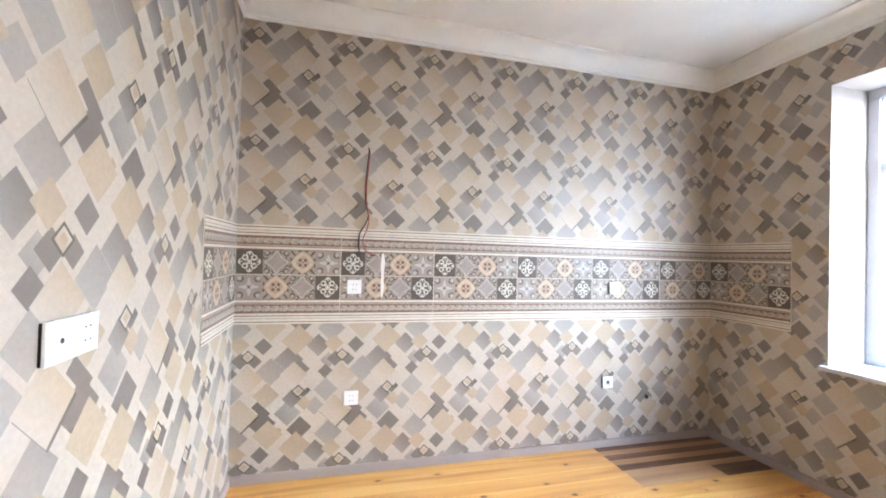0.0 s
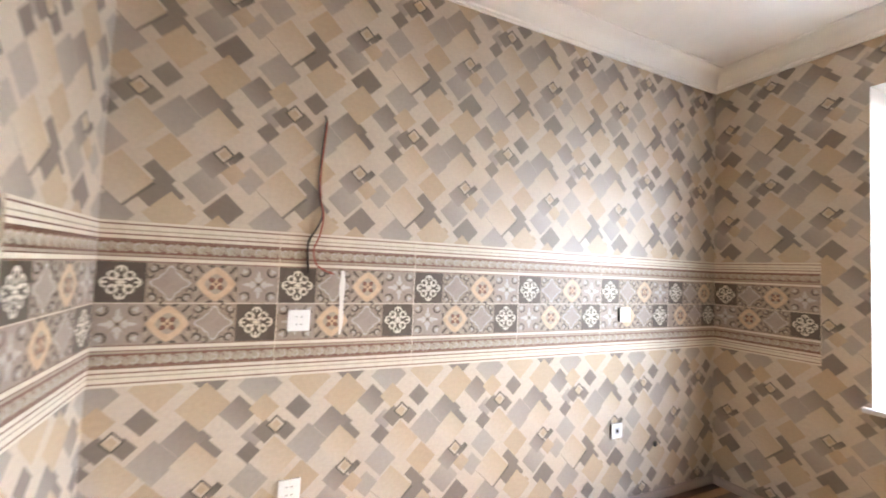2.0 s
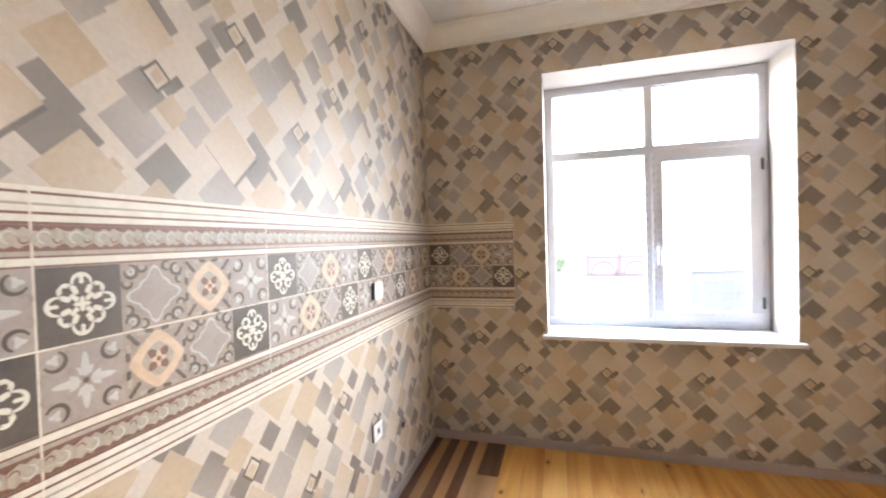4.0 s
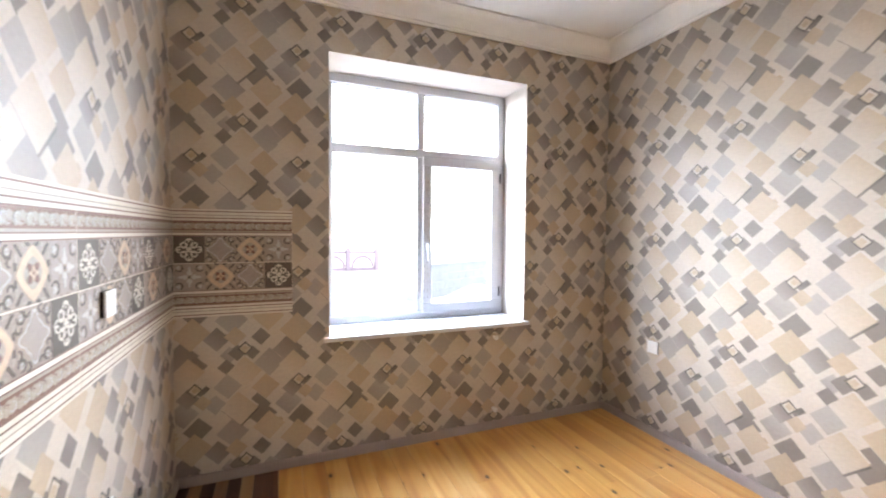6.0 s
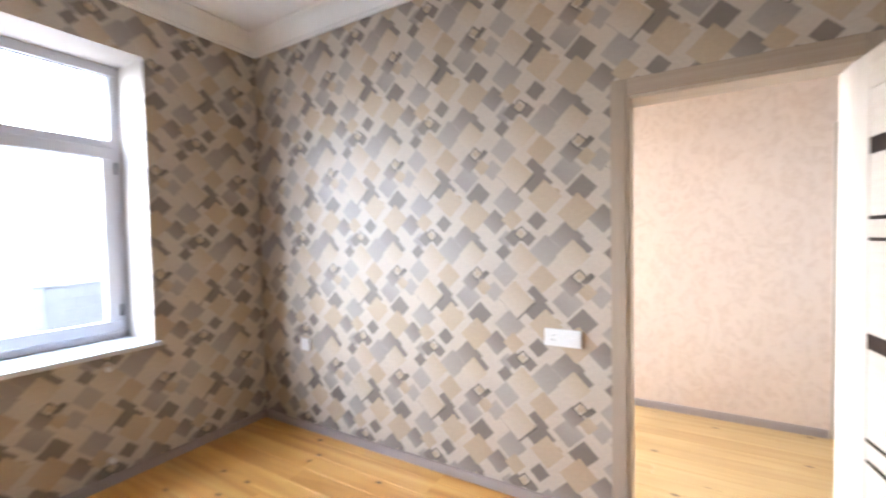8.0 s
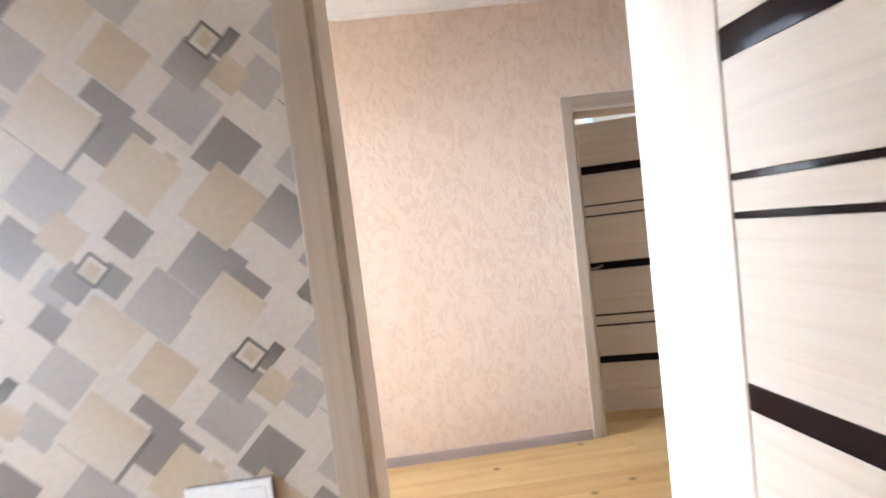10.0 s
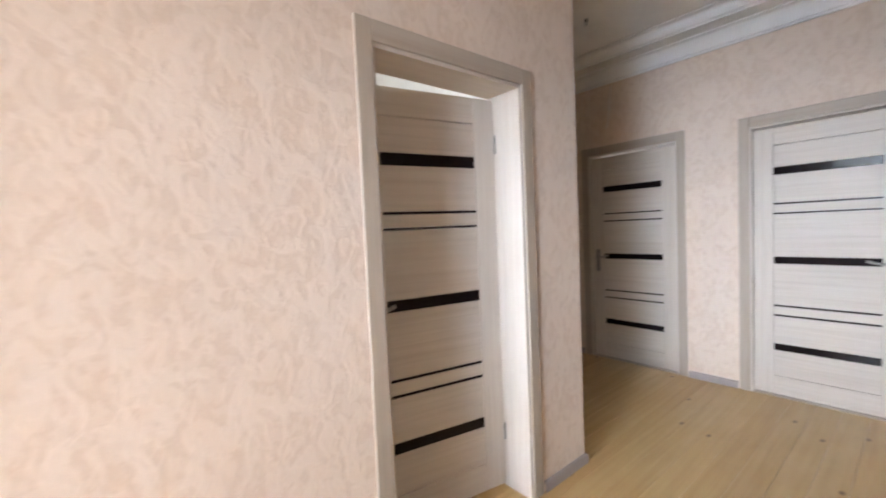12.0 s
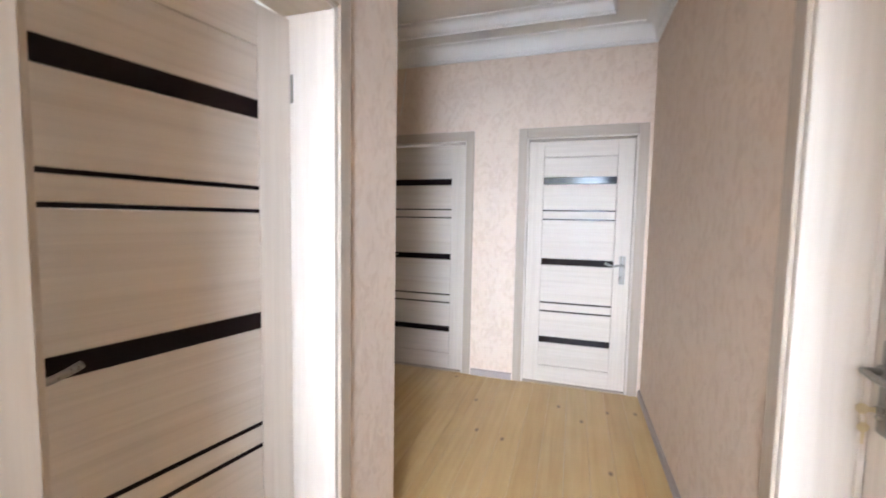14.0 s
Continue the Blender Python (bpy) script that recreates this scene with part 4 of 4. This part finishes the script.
# loose wires that hang from the paper
ob = thing("loose_wires", "black and red wires hanging bare from the wall", "cable", pose(0.342, YA, 2.080))
line = [(0, 0.006, 0), (0.004, -0.012, -0.03), (-0.004, -0.014, -0.12), (-0.012, -0.013, -0.26), (-0.008, -0.012, -0.36), (0.010, -0.013, -0.44), (-0.008, -0.018, -0.50), (-0.040, -0.022, -0.56), (-0.044, -0.020, -0.62), (-0.036, -0.016, -0.70)]
part("black_wire", tube(bmesh.new(), smooth_line(line, 6), 0.0042), WIRE_BLACK, ob)
line = [(0.004, 0.006, -0.004), (0.008, -0.012, -0.04), (0.002, -0.017, -0.13), (-0.007, -0.017, -0.27), (-0.002, -0.016, -0.37), (0.014, -0.016, -0.45), (0.004, -0.020, -0.53), (-0.020, -0.026, -0.60), (-0.006, -0.026, -0.66), (0.030, -0.020, -0.685), (0.070, -0.016, -0.70)]
part("red_wire", tube(bmesh.new(), smooth_line(line, 6), 0.0038), WIRE_RED, ob, "red wire curling away at its end")

# pipe stubs under the window
for y, z in ((0.715, 0.677), (0.716, 0.150)):
    bm = rod(bmesh.new(), (XB + 0.02, y, z), (XB - 0.028, y, z), 0.012, n=16)
    rod(bm, (XB - 0.024, y, z), (XB - 0.040, y, z), 0.016, n=16)
    tagged(part("pipe_stub", bm, PIPE), "capped white heating pipe stub under the window", "pipe", group="heating pipe stubs")

# pipe that bends out of the hall wall
bm = tube(bmesh.new(), smooth_line([(0.780, YH - 0.02, 0.690), (0.780, YH + 0.03, 0.690), (0.785, YH + 0.055, 0.684), (0.797, YH + 0.066, 0.660), (0.808, YH + 0.070, 0.625)], 5), 0.011, n=14)
tagged(part("pipe_stub", bm, PIPE), "short bent white pipe stub sticking out of the hall wall", "pipe", group="heating pipe stubs")
# thin wire that hangs on the hall's end wall
line = [(XW - 0.004, -2.575, 2.64), (XW + 0.010, -2.575, 2.61), (XW + 0.010, -2.59, 2.48), (XW + 0.009, -2.60, 2.36), (XW + 0.012, -2.625, 2.25)]
tagged(part("hanging_wire", tube(bmesh.new(), smooth_line(line, 5), 0.0035), PIPE), "thin white wire hanging down the hall end wall", "cable")
# ceiling hook
bm = rod(bmesh.new(), ((XW + XK) / 2, -2.30, TRAY + 0.01), ((XW + XK) / 2, -2.30, TRAY - 0.02), 0.012)
tube(bm, [((XW + XK) / 2 + 0.012 * math.sin(a), -2.30, TRAY - 0.034 - 0.014 * math.cos(a)) for a in (k * 0.55 - 2.6 for k in range(10))], 0.003)
tagged(part("ceiling_hook", bm, BLACK), "small dark lamp hook in the hall ceiling", "ceiling hook")


# ---- floors: boards that run along x ----
def strip_floor(name, label, x0, x1, y0, y1, mat, width, cut=None, phase=0.0):
    floor = tagged(part(name, boxed(x0, x1, y0, y1, -0.12, -0.018), OUTWALL), label, "floor", kind="structure")
    rng = random.Random(7 + len(label))
    meshes = {}

    def board(a, b, c, d, m):
        key = (round(b - a, 3), round(d - c, 4), m.name)
        if key not in meshes:
            w, v, g = (b - a) / 2 - 0.0004, (d - c) / 2 - 0.0005, 0.0012
            ring = lambda i, z: [(-w + i, -v + i, z), (w - i, -v + i, z), (w - i, v - i, z), (-w + i, v - i, z)]  # noqa: E731
            verts = ring(0, -0.018) + ring(0, -0.0012) + ring(g, 0.0)
            faces = [(8, 9, 10, 11)] + [(4 * r + k, 4 * r + (k + 1) % 4, 4 * r + 4 + (k + 1) % 4, 4 * r + 4 + k) for r in (0, 1) for k in range(4)]
            me = bpy.data.meshes.new("board")
            me.from_pydata(verts, [], faces)
            me.materials.append(m)
            meshes[key] = me
        ob = new("board", meshes[key])
        ob.parent = floor
        ob.location = ((a + b) / 2, (c + d) / 2, 0.0)

    y, row = y1 - phase, 0
    while y > y0 + 0.005:
        lo = max(y0, y - width)
        spans = [(x0, x1)]
        if cut and y > cut[1] + 0.01:
            spans = [(x0, cut[0])]
        for a, b in spans:
            x = a
            while x < b - 0.01:
                n = min(b, x + rng.uniform(1.9, 3.1))
                if b - n < 0.5:
                    n = b
                board(x, n, lo, y, mat)
                x = n
        y, row = lo, row + 1
    if cut:
        wide = (y1 - cut[1]) / 4
        for k in range(4):
            top = y1 - k * wide
            if k < 3:
                board(cut[0], x1, top - wide * 0.52, top, WALNUT)
                board(cut[0], x1, top - wide, top - wide * 0.52, OAK)
            else:
                board(cut[0], cut[0] + 0.66, top - wide, top, OAK)
                board(cut[0] + 0.66, x1, top - wide, top, WALNUT)
    return floor


strip_floor("floor", "varnished yellow pine board floor with dark knots", XD, XB, YC, YA, PINE, 0.132, (2.045, YA - 0.132 * 4))
strip_floor("floor_threshold", "varnished pine boards in the kitchen doorway", DOOR_C[0] + 0.022, DOOR_C[1] - 0.022, YP, YC, PINE, 0.13)
strip_floor("floor_hall", "pale varnished pine board floor of the hall", XW, XE, YH, YP, PINE_HALL, 0.133)
strip_floor("floor_hall_square", "pale varnished pine boards in the square part of the hall", XW, XK, YS, YH, PINE_HALL, 0.139)
strip_floor("floor_far_room", "pale varnished pine boards beyond the ajar door", XK + 0.15, 1.2, -4.2, YH, PINE_HALL, 0.1427)

# ---- outdoors ----
bm = bmesh.new()
bmesh.ops.create_grid(bm, x_segments=2, y_segments=2, size=600)
GROUND = paint("dry_dusty_ground", (0.58, 0.54, 0.48), 0.95, 1.2, 0.06)
g = tagged(part("ground", bm, GROUND), "bare dusty pale ground outside the house", "ground", kind="structure")
g.location = (0, 0, -0.45)

# hazy bright distance beyond the yard
bm = bmesh.new()
ring = [(math.cos(a) * 90, math.sin(a) * 90) for a in (radians(-100 + 10 * k) for k in range(21))]
low = [bm.verts.new((x, y, -3.0)) for x, y in ring]
high = [bm.verts.new((x, y, 60.0)) for x, y in ring]
for k in range(20):
    bm.faces.new((low[k], low[k + 1], high[k + 1], high[k]))
HAZE = bpy.data.materials.new("bright_hazy_distance")
HAZE.use_nodes = True
hb = HAZE.node_tree.nodes["Principled BSDF"]
hb.inputs["Base Color"].default_value = (0.8, 0.85, 0.9, 1)
hb.inputs["Emission Color"].default_value = (0.84, 0.92, 1.02, 1)
hb.inputs["Emission Strength"].default_value = 14.0
tagged(part("backdrop", bm, HAZE), "bright white hazy sky beyond the yard", "sky", kind="structure")

YARD = -0.45
PALE = paint("pale_lilac_concrete", (0.21, 0.18, 0.24), 0.85, 14.0, 0.08)
TIN = paint("pale_blue_sheet_metal", (0.14, 0.16, 0.20), 0.6, 10.0, 0.1)
FILM = paint("grey_film_print", (0.30, 0.29, 0.30), 0.5)
BARK = paint("grey_bark", (0.14, 0.10, 0.075), 0.9, 30.0, 0.2)
LEAF = paint("green_leaves", (0.26, 0.36, 0.27), 0.7, 5.0, 0.2)


def yard_fence(m):
    """A low cast fence: posts, two panels with a rail and blind arches."""
    ob = thing("garden_fence", "low pale lilac cast fence with blind arches, out in the yard", "fence", m)
    for x in (-1.4, 0.0, 1.4):
        part("post", boxed(x - 0.11, x + 0.11, -0.11, 0.11, 0, 1.12, bevel=0.02), PALE, ob)
    for x in (-0.70, 0.70):
        part("rail", boxed(x - 0.585, x + 0.585, -0.06, 0.06, 0.86, 0.98, bevel=0.015), PALE, ob)
        part("plinth", boxed(x - 0.585, x + 0.585, -0.06, 0.06, 0.0, 0.16, bevel=0.015), PALE, ob)
        bm = bmesh.new()
        outer = [(0.56 * math.cos(a), 0.16 + 0.60 * math.sin(a)) for a in (math.pi * k / 16 for k in range(17))]
        inner = [(0.45 * math.cos(a), 0.16 + 0.47 * math.sin(a)) for a in (math.pi * k / 16 for k in range(17))]
        for k in range(16):
            for y, order in ((-0.045, 1), (0.045, -1)):
                q = [outer[k], outer[k + 1], inner[k + 1], inner[k]]
                bm.faces.new([bm.verts.new((x + px, y, pz)) for px, pz in q])
            for line in (outer, inner):
                (ax, az), (bx, bz) = line[k], line[k + 1]
                bm.faces.new([bm.verts.new(v) for v in ((x + ax, -0.045, az), (x + bx, -0.045, bz), (x + bx, 0.045, bz), (x + ax, 0.045, az))])
        bmesh.ops.remove_doubles(bm, verts=bm.verts, dist=0.0005)
        part("arch", bm, PALE, ob)
        part("panel", boxed(x - 0.585, x + 0.585, -0.02, 0.02, 0.1605, 0.8595), GROUND, ob)
    return ob


def yard_wall(m):
    """A low rendered block wall with a square end pier."""
    ob = thing("garden_wall", "low pale blue-grey block wall with an end pier, out in the yard", "wall", m)
    part("pier", boxed(-0.02, 0.30, -0.16, 0.16, 0, 0.97, bevel=0.02), TIN, ob)
    part("pier_cap", boxed(-0.06, 0.34, -0.20, 0.20, 0.9705, 1.02, bevel=0.015), TIN, ob)
    for row in range(4):
        for k in range(11):
            x0 = 0.305 + k * 0.42 - (0.21 if row % 2 else 0)
            a, b = max(x0, 0.305), min(x0 + 0.416, 4.6)
            z = row * 0.235
            if b - a > 0.05:
                part("block", boxed(a, b, -0.10, 0.10, z, z + 0.232, bevel=0.004), TIN, ob)
    part("coping", boxed(0.305, 4.62, -0.13, 0.13, 0.9405, 0.99, bevel=0.012), TIN, ob)
    return ob


def sand_heap(m, seed):
    """A loose cone of pale sand with an uneven skin."""
    bm = bmesh.new()
    rings = [(1.0, 0.0), (0.8, 0.13), (0.58, 0.28), (0.36, 0.44), (0.15, 0.56)]
    rows = [[bm.verts.new((r * 1.5 * math.cos(a), r * math.sin(a), z + 0.03 * noise.noise((r * 4, a * 2, seed)) if z else 0.0)) for a in (2 * math.pi * k / 24 for k in range(24))] for r, z in rings]
    for ra, rb in zip(rows, rows[1:]):
        for k in range(24):
            bm.faces.new((ra[k], ra[(k + 1) % 24], rb[(k + 1) % 24], rb[k])).smooth = True
    top = bm.verts.new((0, 0, 0.60))
    for k in range(24):
        bm.faces.new((rows[-1][k], rows[-1][(k + 1) % 24], top)).smooth = True
    ob = part("sand_heap", bm, GROUND)
    ob.matrix_basis = m
    return tagged(ob, "heap of pale sand beside the garden wall", "sand heap")


def shrub(m, seed):
    """A bush of limbs and many small leaves."""
    rng = random.Random(seed)
    ob = thing("shrub", "loose green leafy shrub out in the yard", "shrub", m, group="yard shrubs")
    bm = bmesh.new()
    tips = []
    for k in range(9):
        a, r = rng.uniform(0, 6.28), rng.uniform(0.3, 1.1)
        tip = Vector((r * math.cos(a), r * math.sin(a), rng.uniform(0.4, 0.95)))
        rod(bm, (0.05 * math.cos(a), 0.05 * math.sin(a), 0), tip, 0.028, n=6, r2=0.008)
        tips.append(tip)
    part("trunk", bm, BARK, ob)
    verts, faces = [], []
    for k in range(1500):
        c = rng.choice(tips) * rng.uniform(0.3, 1.08) + Vector((rng.gauss(0, 0.16), rng.gauss(0, 0.16), rng.gauss(0, 0.14)))
        q = Euler((rng.uniform(0, 6), rng.uniform(0, 6), rng.uniform(0, 6))).to_matrix()
        n = len(verts)
        s = rng.uniform(0.05, 0.09)
        verts += [tuple(c + q @ Vector(v)) for v in ((-s, 0, 0), (0, -s * 0.5, 0.008), (s, 0, 0), (0, s * 0.5, 0.008))]
        faces.append((n, n + 1, n + 2, n + 3))
    me = bpy.data.meshes.new("crown")
    me.from_pydata(verts, [], faces)
    me.materials.append(LEAF)
    crown_ob = new("crown", me)
    crown_ob.parent = ob
    return ob


yard_fence(pose(20.5, -0.85, YARD, 0, 0, 90))
yard_wall(pose(11.1, -1.10, YARD, 0, 0, -62))
sand_heap(pose(9.6, -2.45, YARD, 0, 0, 20), 3.0)
for k, (x, y) in enumerate(((21.5, 4.3), (22.6, 3.0), (23.4, 1.9))):
    shrub(pose(x, y, YARD, 0, 0, 57 * k), 11 + k)

# rows of tiny print on the window's protective film
for y in (YM + 0.017, YM - 0.052, YM - 0.022):
    x = -0.0004 if y > YM else -0.0184
    z, rng = 0.93, random.Random(int(y * 1000))
    while z < 1.95:
        h = rng.uniform(0.012, 0.03)
        part("film_print", boxed(x - 0.0003, x + 0.0002, y - 0.0022, y + 0.0022, z, z + h), FILM, win, "tiny unreadable grey print")
        z += h + rng.uniform(0.02, 0.045)
